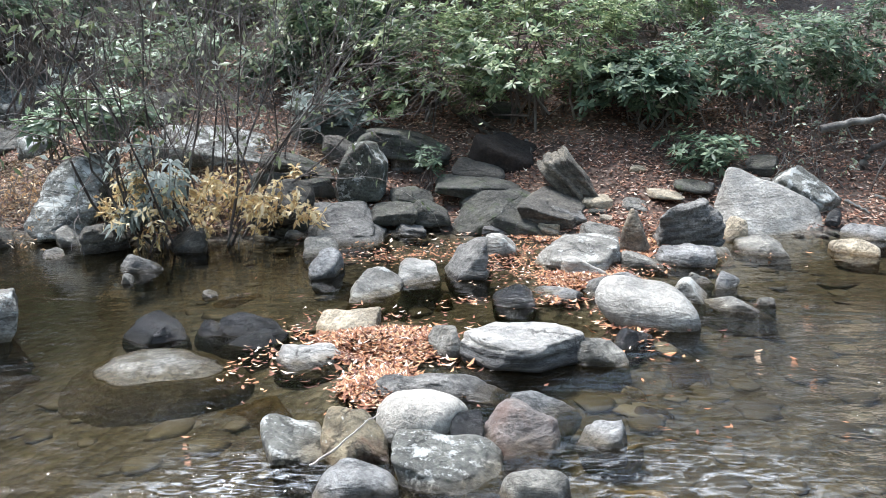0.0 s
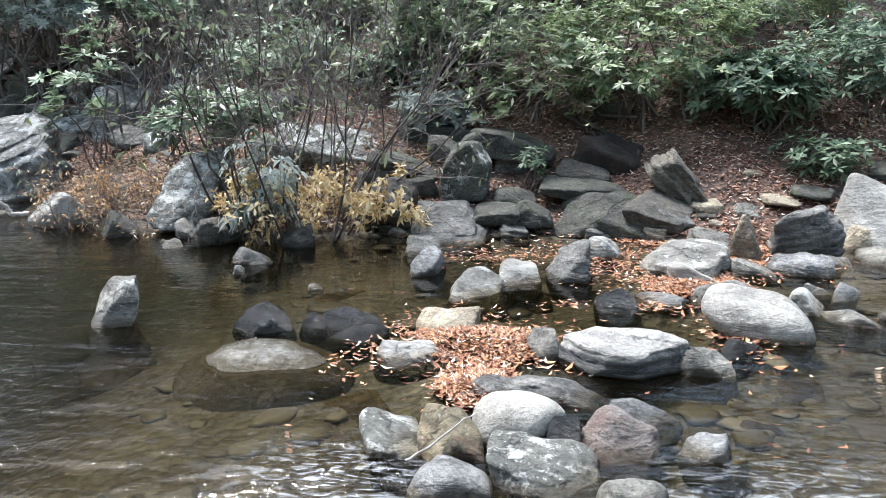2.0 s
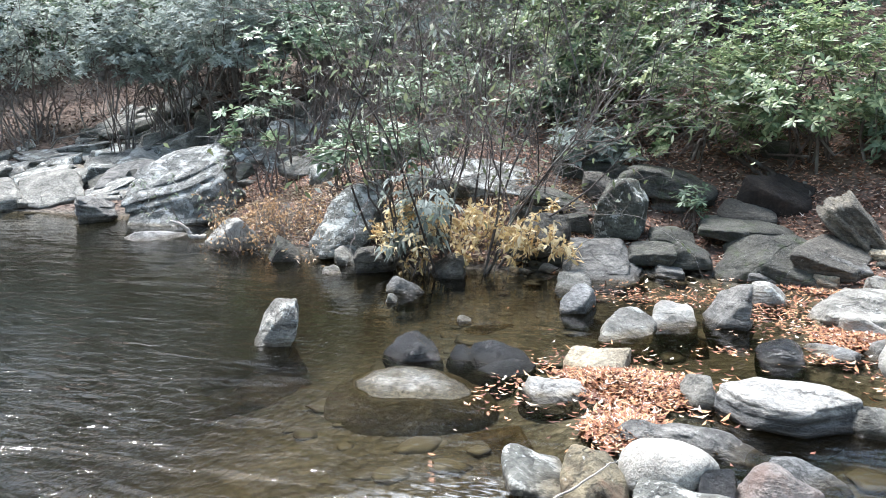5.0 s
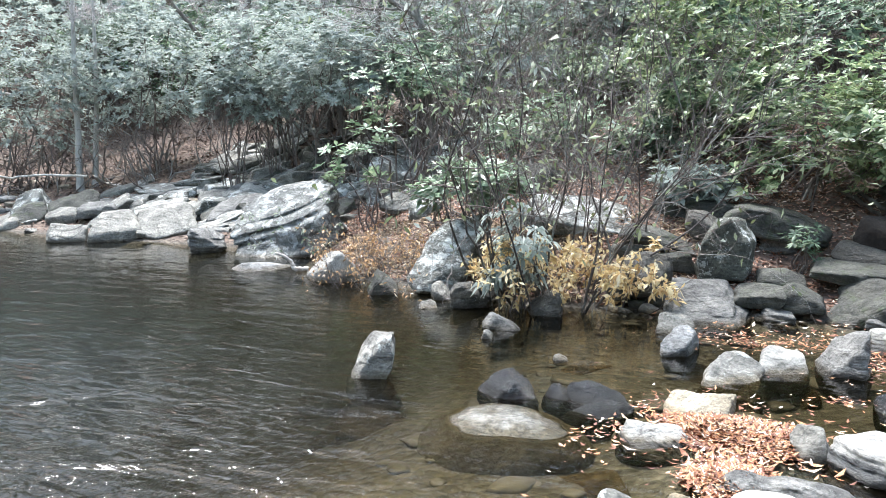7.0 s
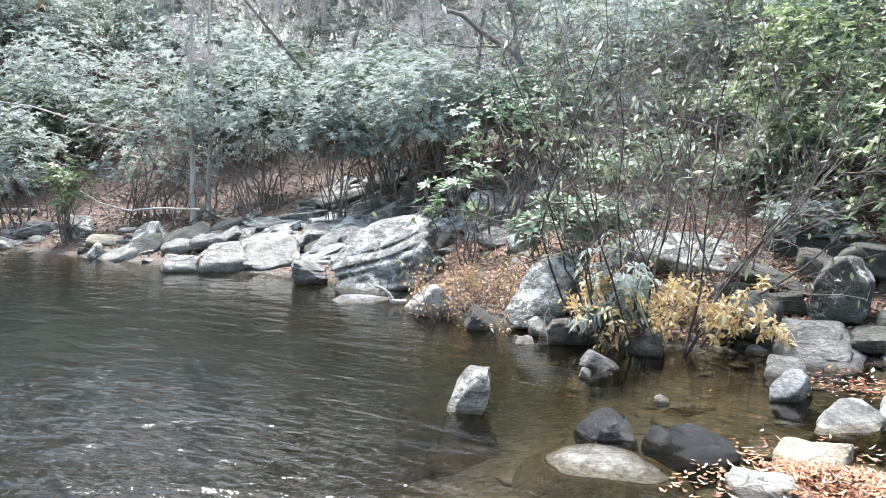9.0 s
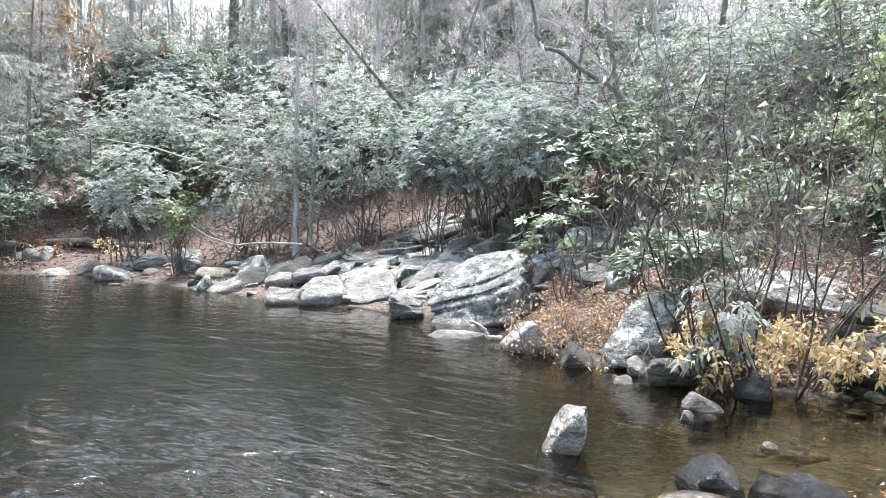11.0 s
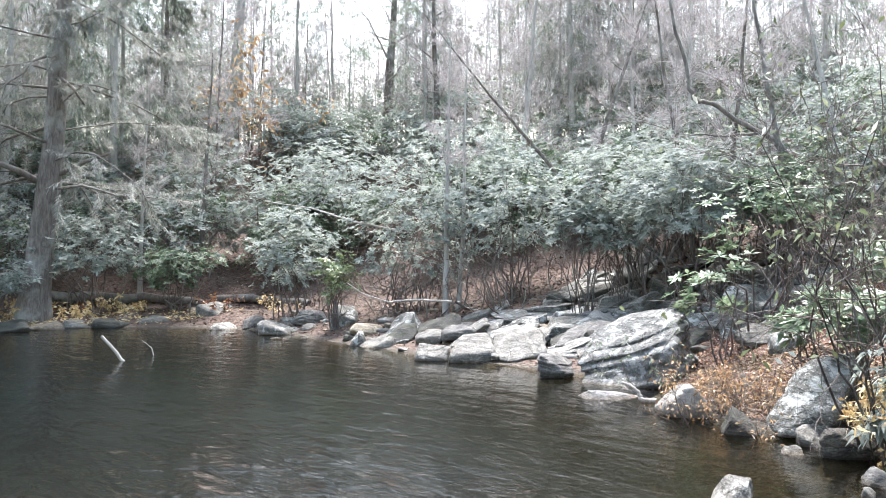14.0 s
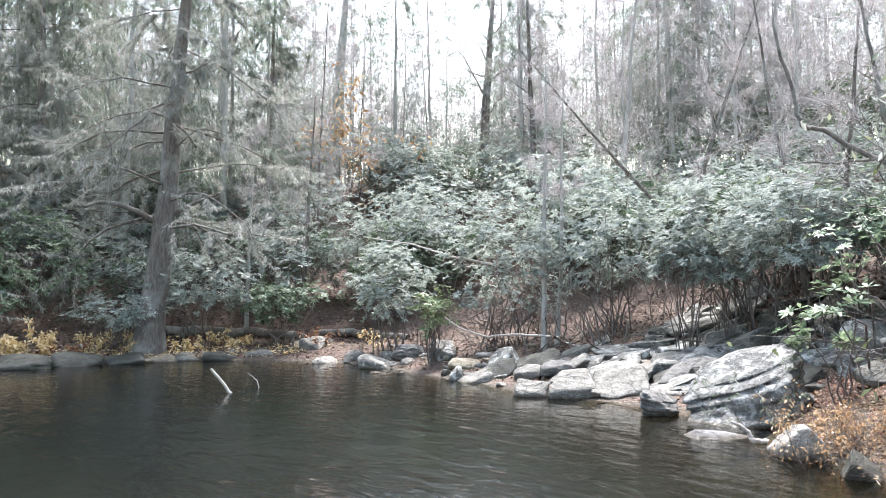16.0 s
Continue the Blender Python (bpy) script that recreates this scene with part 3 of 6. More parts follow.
def rock(x, y, z, w, d, h, yaw, roll, box, lean, taper, seed, stone, label, level=3, name="rock", dip=0, cuts=()):
    """A stone w wide, d deep and h high on the point x, y, z, turned to face along yaw. cuts: broken faces, each as its angle
    seen from the front (0 right, 90 up), its distance from the middle and how far it leans away."""
    rng = np.random.default_rng(seed * 7 + 3)
    p, faces = ball(level + 1)
    k = 2.3 + 4 * box if box < 0.15 else 3.5 + 28 * box
    planes = [(unit(np.array(n, float) + min(box, 0.6) * rng.normal(size=3) * (0.16, 0.22, 0.16)), 1.0)
              for n in ((1, 0, 0), (-1, 0, 0), (0, 1, 0), (0, -1, 0), (0, 0, 1), (0, 0, -1))]
    for cut in cuts:
        a, b = radians(cut[0]), radians(cut[2] if len(cut) > 2 else 0)
        planes.append((np.array([math.cos(a) * math.cos(b), math.sin(b), math.sin(a) * math.cos(b)]), cut[1]))
    if box >= 0.3 and not cuts:
        # most stones are wedges: one broad face slopes off to a side
        a, b = radians(90 + rng.choice((-1, 1)) * rng.uniform(12, 40)), radians(rng.uniform(-35, 0))
        planes.append((np.array([math.cos(a) * math.cos(b), math.sin(b), math.sin(a) * math.cos(b)]), rng.uniform(0.45, 0.7)))
    for _ in range(2 if box < 0.15 else 9):
        n = unit(rng.normal(size=3) * np.array([1, 1, 0.8]))
        support = np.abs(n).sum() if box > 0.3 else 1 + 0.6 * (np.abs(n).sum() - 1)
        planes.append((n, support * rng.uniform(0.66, 0.88)))
    facing = np.stack([np.clip(p @ n / reach, 0, None) ** k for n, reach in planes], -1)
    q = p * (facing.sum(-1) ** (-1 / k))[:, None]
    off = rng.uniform(-50, 50, 3)
    q[:, 0] += q[:, 1] * rng.normal() * 0.2 * min(box * 1.6, 1)
    up = (q[:, 2] - q[:, 2].min()) / (q[:, 2].max() - q[:, 2].min())
    shown = np.clip((up - 0.35) / 0.65, 0, 1)
    q[:, :2] *= (1 - taper * shown ** 1.3)[:, None]
    # the foot stays broad down to the bed
    sunk = np.clip((0.42 - up) / 0.42, 0, 1) * (0.6 if abs(roll) < 15 and z < -0.03 and box < 0.6 else 0.0)
    q[:, :2] *= (0.97 / np.sqrt(1 - sunk ** 2))[:, None]
    q[:, 0] += lean * (np.maximum(up, 0.3) - 0.5) * 2
    top = up > 0.38
    for axis, size in ((0, w), (1, d), (2, h)):
        lo, hi = (q[top, axis].min(), q[top, axis].max()) if axis < 2 else (q[:, axis].min(), q[:, axis].max())
        q[:, axis] = ((q[:, axis] - lo) / (hi - lo) - (0.5 if axis < 2 else 0)) * size
    # uneven, chipped and, in bedded stone, stepped surface
    s = (w * d * h) ** (1 / 3) * 0.5
    way = unit(q - np.array([0, 0, h / 2]))
    o = Vector(off)
    f1, f2, f3 = 1.3 / s, 3.4 / s, 9.0 / s
    rough = (0.45 + 0.75 * box) * (1 if box < 0.78 else 0.65)
    swell = np.array([0.17 * noise.noise(Vector(c) * f1 + o) + 0.075 * (0.5 - abs(noise.noise(Vector(c) * f2 + o))) + 0.024 * noise.noise(Vector(c) * f3 + o) for c in q])
    q = q + way * (s * rough * swell)[:, None]
    if stone in ("slate", "tilted", "bluew", "layer", "pale", "lichenp", "grey", "moss", "bank", "lichen", "blue") and box > 0.35:
        beds = max(2, int(round(h / max(0.05, 0.16 * s + 0.02)))) if stone not in ("grey", "moss", "pale", "bank", "lichen", "blue") else max(2, int(h / (0.45 * s)))
        sag = np.array([noise.noise(Vector(c) * (0.9 / s) + o) for c in q])
        t = q[:, 2] / h * beds + 0.55 * sag + off[0]
        out = rng.uniform(-1, 1, 400)[np.floor(t).astype(int) % 400]
        gap = np.exp(-(((t % 1) - 0.5) / 0.42) ** 8)
        deep = {"layer": 0.09, "tilted": 0.16, "slate": 0.11, "bluew": 0.12, "bank": 0.07}.get(stone, 0.06) * s
        q[:, :2] += way[:, :2] * (deep * (out * 0.8 + gap * 0.7))[:, None]
    for turned, i, j, sign in ((roll, 0, 2, 1), (dip, 1, 2, -1)):
        if turned:
            a = radians(turned) * sign
            u, v = q[:, i].copy(), q[:, j] - h / 2
            q[:, i], q[:, j] = u * math.cos(a) + v * math.sin(a), v * math.cos(a) - u * math.sin(a) + h / 2
    ob = link_mesh(name, q, faces, ROCK[stone])
    ob.matrix_world = pose(x, y, z, 0, 0, yaw)
    return tagged(ob, label, "rock", "rocks of the creek")


rock(-2.74, 4.57, -0.15, 0.30, 0.31, 0.42, 31, 0, 0.55, 0.75, 0.1, 1, "pale", "upright pale rock with a white crusted crown in the pool", 4, cuts=((150, 0.85, -20), (40, 0.9, -10)))
rock(-1.75, 4.59, -0.15, 0.38, 0.30, 0.28, 21, 0, 0.55, 0, 0.2, 2, "wet", "dark wet pointed stone in shallow water", 4, cuts=((128, 0.62, -15), (48, 0.66, -10)))
rock(-1.16, 4.64, -0.15, 0.42, 0.25, 0.25, 14, 0, 0.7, 0, 0, 3, "wet", "dark wet slab rising out of the stream", 4, cuts=((112, 0.45, -25), (70, 0.45, -20)))
rock(-1.44, 4.69, -0.15, 0.21, 0.28, 0.21, 17, 0, 0.5, 0.2, 0.35, 4, "wet", "small dark wet stone touching a slab")
rock(-1.16, 4.43, -0.15, 0.51, 0.23, 0.20, 15, 0, 0.6, 0.1, 0.05, 5, "wet", "low dark wet stone beside orange leaves", 4, cuts=((115, 0.6, -20), (65, 0.7, -10)))
rock(-0.64, 3.15, -0.15, 0.30, 0.35, 0.23, 12, 0, 0.35, -0.05, 0.1, 6, "lichen", "rounded dark boulder spotted with pale lichen", 4)
rock(-0.38, 3.10, -0.15, 0.29, 0.29, 0.31, 7, 0, 0.5, -0.1, 0.1, 7, "rust", "olive brown boulder stained with rust", 4, cuts=((125, 0.75, -30), (50, 0.8, -20)))
rock(-0.10, 3.28, -0.15, 0.42, 0.35, 0.33, 2, 0, 0.06, -0.05, 0.1, 8, "smooth", "smooth egg shaped pale grey boulder", 4)
rock(0.02, 2.92, -0.15, 0.47, 0.38, 0.24, -0, 4, 0.4, -0.1, 0.1, 9, "lichen", "grey boulder mottled with white lichen in the riffle", 4, cuts=((60, 0.8, -25),))
rock(-0.35, 2.81, -0.15, 0.34, 0.25, 0.23, 7, 0, 0.2, 0, 0.1, 10, "blue", "rounded grey boulder washed by the riffle", 4)
rock(0.34, 2.71, -0.15, 0.28, 0.16, 0.25, -7, 0, 0.25, -0.05, 0.1, 11, "grey", "grey boulder at the foot of the riffle", 4)
rock(0.09, 3.18, -0.15, 0.16, 0.21, 0.27, -2, 0, 0.3, 0, 0.1, 12, "wet", "small dark wet stone wedged between boulders")
rock(0.33, 3.19, -0.15, 0.35, 0.32, 0.27, -6, 0, 0.7, -0.1, 0.08, 13, "red", "reddish brown angular block of stone", 4, cuts=((135, 0.75, -25), (70, 0.6, -42), (15, 0.9, -20)))
rock(0.45, 3.45, -0.15, 0.37, 0.22, 0.22, -7, 6, 0.6, 0.1, 0.1, 14, "blue", "blue grey slab lying behind a red block", 4)
rock(0.69, 3.17, -0.15, 0.21, 0.13, 0.24, -12, 0, 0.6, 0, 0.08, 15, "blue", "flat blue grey stone just above the water")
rock(-0.08, 3.70, -0.15, 0.91, 0.24, 0.23, 1, 2, 0.75, 0, 0.05, 16, "slate", "long narrow dark slab edged with fallen leaves", 4, cuts=((35, 0.85, -10), (150, 0.85)))
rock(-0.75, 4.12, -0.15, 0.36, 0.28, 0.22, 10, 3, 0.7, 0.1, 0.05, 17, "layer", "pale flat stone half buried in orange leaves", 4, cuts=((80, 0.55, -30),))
rock(-0.59, 4.64, -0.15, 0.43, 0.47, 0.24, 7, -6, 0.65, 0.1, 0.05, 18, "tan", "buff coloured stone ringed by floating leaves", 4, cuts=((95, 0.55, -30),))
rock(0.00, 4.34, -0.15, 0.20, 0.27, 0.28, -0, 0, 0.5, 0, 0.1, 19, "grey", "small grey stone beside a layered block", cuts=((120, 0.75, -15),))
rock(0.42, 4.15, -0.15, 0.66, 0.36, 0.32, -6, 0, 0.85, 0.07, 0, 20, "layer", "large flat topped block with a layered face darkened for shade", 4, cuts=((15, 0.8, -30), (88, 0.8, -10), (165, 0.85, -40)))
rock(0.86, 4.14, -0.15, 0.34, 0.20, 0.27, -12, 0, 0.45, -0.05, 0.25, 21, "grey", "rounded grey stone in the current", 4, cuts=((50, 0.75, -20),))
rock(1.11, 4.43, -0.15, 0.24, 0.30, 0.22, -14, 10, 0.6, 0.2, 0.21, 22, "wet", "thin dark wet stone trailing into the current", 4)
rock(1.31, 4.91, -0.15, 0.67, 0.57, 0.37, -15, 5, 0.14, -0.05, 0.05, 23, "white", "large smooth whitish boulder at the stream's edge", 4, cuts=((95, 0.75, -20), (225, 0.8)))
rock(1.74, 5.36, -0.15, 0.25, 0.33, 0.27, -18, 8, 0.35, 0, 0.25, 24, "pale", "pale stone tucked behind a whitish boulder", 4)
rock(1.22, 5.50, -0.15, 0.46, 0.33, 0.26, -12, -10, 0.7, 0.1, 0.21, 25, "slate", "dark angular slab leaning on a boulder", 4)
rock(1.97, 5.12, -0.15, 0.53, 0.24, 0.20, -21, 4, 0.45, 0, 0.25, 26, "pale", "low pale stone surrounded by water", 4, cuts=((60, 0.7), (125, 0.75)))
rock(2.20, 5.18, -0.15, 0.14, 0.08, 0.20, -23, 0, 0.2, 0, 0.21, 27, "grey", "small flat grey stone in the stream")
rock(2.09, 5.65, -0.15, 0.15, 0.21, 0.25, -20, 14, 0.6, 0, 0.21, 28, "blue", "small bluish stone at the water's edge")
rock(1.93, 5.74, -0.15, 0.20, 0.10, 0.22, -19, 0, 0.3, 0, 0.21, 29, "grey", "small flat grey stone at the water's edge")
rock(0.49, 5.26, -0.15, 0.30, 0.26, 0.27, -5, 0, 0.25, 0, 0.15, 30, "wet", "black wet stone on a bed of leaves", cuts=((120, 0.75),))
rock(0.77, 5.41, -0.15, 0.45, 0.27, 0.20, -8, 0, 0.7, 0, 0.1, 31, "blue", "flat blue grey stone with leaves around it", 4)
rock(1.11, 6.36, -0.15, 0.63, 0.63, 0.35, -10, 0, 0.75, 0.05, 0.05, 32, "pale", "broad pale flat topped boulder at the bank's foot", 4, cuts=((92, 0.6, -20), (150, 0.95)))
rock(1.11, 6.05, -0.15, 0.58, 0.32, 0.27, -10, 3, 0.7, 0, 0.02, 33, "white", "bright flat slab lying in front of a boulder", 4)
rock(1.63, 6.30, -0.15, 0.40, 0.24, 0.26, -15, 0, 0.7, 0, 0.25, 34, "grey", "flat grey stone between boulders")
rock(1.99, 6.35, -0.15, 0.47, 0.24, 0.32, -17, 12, 0.7, 0, 0.1, 35, "blue", "dark bluish slab lying along the water", 4)
rock(1.68, 6.82, -0.15, 0.24, 0.29, 0.55, -14, 0, 0.65, -0.05, 0.1, 36, "brown", "upright brown pointed stone", cuts=((35, 0.62), (150, 0.75)))
rock(2.25, 7.13, -0.15, 0.62, 0.49, 0.54, -17, -20, 0.6, 0.1, 0.1, 37, "slate", "big dark rounded boulder tipped towards the bank", 4, cuts=((125, 0.6, 25), (20, 0.85)))
rock(2.75, 7.29, -0.15, 0.23, 0.31, 0.35, -21, 0, 0.3, 0, 0.25, 38, "tan", "buff rounded stone at the bank's foot")
rock(2.82, 6.87, -0.15, 0.50, 0.55, 0.23, -22, 0, 0.45, 0, 0.25, 39, "grey", "low grey stone at the water's edge", 4, cuts=((110, 0.7), (60, 0.75)))
rock(2.30, 6.65, -0.15, 0.40, 0.23, 0.21, -19, 0, 0.5, 0, 0.21, 40, "grey", "grey stone at the foot of a boulder", 4)
rock(3.84, 7.66, 0.04, 0.14, 0.17, 0.18, -27, 0, 0.5, 0.1, 0.28, 41, "wet", "small dark stone on the water's edge")
rock(4.00, 7.36, -0.15, 0.46, 0.28, 0.25, -29, 0, 0.5, 0, 0.21, 42, "blue", "low stone awash in the stream", 4)
rock(3.57, 6.71, -0.15, 0.41, 0.21, 0.26, -28, 12, 0.6, 0, 0.14, 43, "tan", "low buff stones strung along the water", 4)
rock(-0.47, 5.56, -0.15, 0.45, 0.61, 0.26, 5, 8, 0.55, -0.15, 0.1, 44, "pale", "pale grey rounded stone in shallow water", 4, cuts=((75, 0.5, -35), (160, 0.9, -10)))
rock(-0.19, 5.91, -0.15, 0.33, 0.44, 0.27, 2, 6, 0.6, -0.1, 0.1, 45, "white", "whitish stone beside floating leaves", cuts=((80, 0.5, -35),))
rock(-1.08, 6.79, -0.15, 0.31, 0.43, 0.27, 9, 0, 0.35, 0, 0.1, 46, "grey", "rounded grey stone behind its twin", cuts=((80, 0.55, -35),))
rock(-0.92, 6.06, -0.15, 0.27, 0.35, 0.33, 9, 0, 0.7, 0.1, 0.1, 47, "blue", "flat faced blue grey stone in the shallows", cuts=((100, 0.55, -35),))
rock(0.18, 6.03, -0.15, 0.30, 0.35, 0.42, -2, 0, 0.65, 0.25, 0.1, 48, "slate", "dark slanting stone in the leaf filled shallows", cuts=((130, 0.5, -20),))
rock(0.50, 6.79, -0.15, 0.33, 0.38, 0.30, -4, 0, 0.5, 0, 0.25, 49, "pale", "pale stone at the bank's foot", cuts=((40, 0.8),))
rock(0.29, 6.00, -0.15, 0.15, 0.20, 0.21, -3, 0, 0.5, 0, 0.21, 50, "blue", "small bluish stone in the leafy shallows")
rock(-1.68, 5.47, -0.04, 0.11, 0.14, 0.07, 17, 0, 0.3, 0.0, 0.21, 51, "white", "tiny pale stone breaking the water")
rock(-2.45, 6.23, -0.15, 0.34, 0.31, 0.27, 21, 0, 0.6, 0.1, 0.28, 52, "slate", "low dark stone in the shallows by the bank", cuts=((60, 0.6),))
rock(-2.41, 5.82, -0.04, 0.09, 0.11, 0.10, 22, 0, 0.4, 0.1, 0.28, 53, "grey", "small grey stone awash")
rock(-3.38, 6.66, -0.15, 0.18, 0.20, 0.21, 27, 0, 0.5, 0.1, 0.28, 54, "grey", "small grey stone by the bank")
rock(-3.03, 6.96, -0.15, 0.43, 0.38, 0.37, 24, 0, 0.75, 0, -0.12, 55, "bank", "dark overhanging slab at the bank's foot", 4)
rock(-3.46, 7.17, -0.15, 0.24, 0.31, 0.31, 26, -3, 0.45, 0, -0.05, 56, "grey", "grey stone under the bank")
rock(-2.30, 6.96, -0.15, 0.33, 0.41, 0.35, 18, 0, 0.45, 0, 0.21, 57, "bank", "dark mossy stone below the yellow shrub", 4)
rock(-1.56, 7.65, 0.06, 0.60, 0.54, 0.46, 12, 0, 0.6, 0.1, 0.15, 58, "bank", "grey boulder with a dark mossy face", 4, cuts=((120, 0.6, -40), (45, 0.75, -25)))
rock(-0.88, 7.41, -0.15, 0.77, 0.85, 0.35, 7, 4, 0.65, -0.05, 0.1, 59, "slate", "pale slab tilted towards the water", 4, dip=10, cuts=((100, 0.55, -30), (30, 0.85)))
rock(-0.50, 7.75, 0.04, 0.46, 0.42, 0.22, 4, 0, 0.65, 0.1, 0.08, 60, "moss", "grey angular boulder on the bank", 4)
rock(-0.15, 7.84, 0.05, 0.40, 0.42, 0.23, 1, 0, 0.5, 0, 0.12, 61, "moss", "dark rounded rock in the shade")
rock(-0.84, 8.21, 0.17, 0.55, 0.38, 0.66, 6, 0, 0.7, 0.08, 0.12, 62, "mossl", "upright boulder streaked with pale lichen", 4, cuts=((130, 0.9, -10), (40, 0.9, -10)))
rock(-1.16, 8.87, 0.53, 0.38, 0.35, 0.31, 7, 0, 0.35, 0, 0.15, 63, "bank", "rounded grey boulder behind an upright one")
rock(-0.42, 9.11, 0.55, 1.09, 0.76, 0.30, 3, 10, 0.4, 0.1, 0.1, 64, "moss", "big dark humped boulder on the slope", 4, cuts=((50, 0.75, -10),))
rock(-1.57, 8.57, 0.44, 0.82, 0.48, 0.19, 10, 16, 0.65, 0, 0.05, 65, "moss", "long dark slab lying down the slope", 4)
rock(-1.33, 8.25, 0.26, 0.39, 0.30, 0.20, 9, 5, 0.7, 0, 0.15, 66, "moss", "dark block of stone on the bank")
rock(0.39, 8.70, 0.38, 0.57, 0.54, 0.19, -3, 12, 0.2, 0.05, 0.1, 67, "bank", "smooth grey humped boulder", 4)
rock(0.38, 8.31, 0.22, 0.87, 0.53, 0.24, -3, 12, 0.45, 0, 0.1, 68, "moss", "dark flat boulder on the bank", 4)
rock(0.66, 7.85, -0.15, 1.08, 0.87, 0.51, -5, 0, 0.5, 0, 0.15, 69, "moss", "large dark flat faced boulder near the water", 4, cuts=((140, 0.75, -25), (60, 0.7, -35)))
rock(1.09, 7.72, 0.11, 0.70, 0.63, 0.22, -8, 8, 0.8, 0, 0.03, 70, "bank", "sloping grey slab covered with dust and leaves", 4, dip=10)
rock(1.20, 7.66, 0.06, 0.41, 0.33, 0.21, -9, 0, 0.5, 0.0, 0.15, 71, "slate", "dark stone below a slab")
rock(1.38, 8.12, 0.20, 0.84, 0.42, 0.36, -10, 46, 0.8, 0, 0.02, 72, "tilted", "tilted layered slab resting on the leafy slope", 4)
rock(2.24, 8.01, 0.27, 0.43, 0.40, 0.08, -16, 3, 0.65, 0, 0.1, 73, "tan", "flat buff stone lying on leaves")
rock(2.58, 8.14, 0.31, 0.42, 0.33, 0.11, -18, 4, 0.65, 0, 0.12, 74, "moss", "flat dark stone on the leafy slope")
rock(1.91, 7.82, 0.15, 0.26, 0.24, 0.14, -14, 0, 0.4, 0.0, 0.15, 75, "grey", "small grey stone on the leafy slope")
rock(3.74, 8.02, 0.16, 0.62, 0.42, 0.30, -25, 36, 0.65, 0, 0.05, 76, "lichen", "grey lichen covered rock behind a whitish slab", 4)
rock(-1.38, 9.58, 0.70, 0.94, 0.74, 0.27, 8, 0, 0.4, 0.0, 0.15, 77, "moss", "dark rock under the hanging leaves", 4)
rock(0.77, 10.10, 0.92, 0.42, 0.39, 0.22, -4, 0, 0.4, 0.0, 0.15, 78, "moss", "dark rock under the bushes")
rock(-2.52, 8.76, 0.64, 1.24, 0.67, 0.21, 16, 4, 0.6, 0.05, 0.05, 79, "lichen", "broad lichen grey boulder behind the bare shrub", 4, dip=25)
rock(3.48, 8.74, 0.39, 0.40, 0.37, 0.23, -22, 0, 0.4, 0.0, 0.15, 80, "moss", "mossy stone on the slope")
rock(-3.61, 7.64, -0.15, 0.80, 0.80, 0.91, 25, 0, 0.7, 0.4, 0.05, 81, "lichenp", "large slanting boulder patched with white lichen", 4, cuts=((120, 0.55, -48), (150, 0.8, -15)))
rock(-5.05, 7.5, -0.15, 0.58, 0.4, 0.46, 34, -22, 0.7, 0, 0.21, 82, "white", "pale stone leaning at the water's edge")
rock(-4.16, 7.15, -0.15, 0.30, 0.35, 0.39, 30, 0, 0.5, 0.1, 0.21, 83, "moss", "dark rock under the twigs")
rock(-6.20, 7.89, -0.15, 1.00, 0.50, 0.21, 38, 5, 0.45, 0, 0.21, 84, "blue", "low stone awash near a dead branch")
rock(-4.98, 9.74, 0.44, 0.48, 0.44, 0.40, 27, -10, 0.5, 0.0, 0.15, 85, "lichen", "mossy pale boulder among the rhododendron")
rock(-6.16, 11.80, 0.78, 0.49, 0.36, 0.37, 28, -25, 0.6, 0.0, 0.1, 86, "pale", "grey slab standing on the slope")
rock(-5.81, 12.22, 0.94, 0.51, 0.85, 0.26, 25, -35, 0.6, 0.0, 0.1, 87, "pale", "pale slab tilted on the slope", dip=34)
rock(-3.31, 9.73, 0.90, 0.55, 0.51, 0.39, 19, 0, 0.4, 0.0, 0.15, 88, "moss", "dark rock at the back of the shrub")
rock(-7.09, 9.42, -0.15, 1.54, 1.45, 1.03, 37, -18, 0.7, 0.05, 0.05, 89, "bluew", "big pale slab with dark cracks sloping into the pool", 4, cuts=((100, 0.5, -48), (170, 0.85)))
rock(-9.72, 11.03, 0.36, 0.85, 1.02, 0.28, 41, -4, 0.65, 0, 0.12, 90, "grey", "pale slab behind a bigger one", 4, dip=10, cuts=((105, 0.5, -40),))
rock(-9.05, 10.36, 0.22, 0.79, 0.95, 0.17, 41, -18, 0.6, 0, 0.1, 91, "lichen", "pale lichen covered boulder", 4, cuts=((100, 0.5, -40),))
rock(-9.54, 11.05, 0.28, 1.13, 1.03, 0.39, 41, 0, 0.6, 0.0, 0.1, 92, "lichen", "broad pale boulder on the stony shore", 4)
rock(-9.76, 9.73, 0.06, 0.89, 1.07, 0.41, 45, -8, 0.7, 0.1, 0.05, 93, "grey", "large whitish boulder with a shaded underside", 4, dip=10, cuts=((110, 0.5, -45), (330, 0.85)))
rock(-10.43, 9.30, -0.15, 0.82, 1.02, 0.60, 48, 0, 0.35, 0, 0.1, 94, "grey", "rounded grey boulder in the water's edge", cuts=((20, 0.85), (95, 0.65, -40)))
rock(-8.07, 8.79, -0.15, 0.50, 0.61, 0.46, 43, 8, 0.6, 0, 0.1, 95, "slate", "dark boulder with a bright top", 4, cuts=((60, 0.75, -15),))
rock(-10.87, 8.71, -0.15, 0.59, 0.41, 0.42, 51, 10, 0.6, 0, 0.1, 96, "grey", "low grey stone by the pool")
rock(-11.10, 10.39, 0.23, 0.34, 0.31, 0.27, 47, -25, 0.65, 0.2, 0.15, 97, "grey", "pale stone on the stony shore")
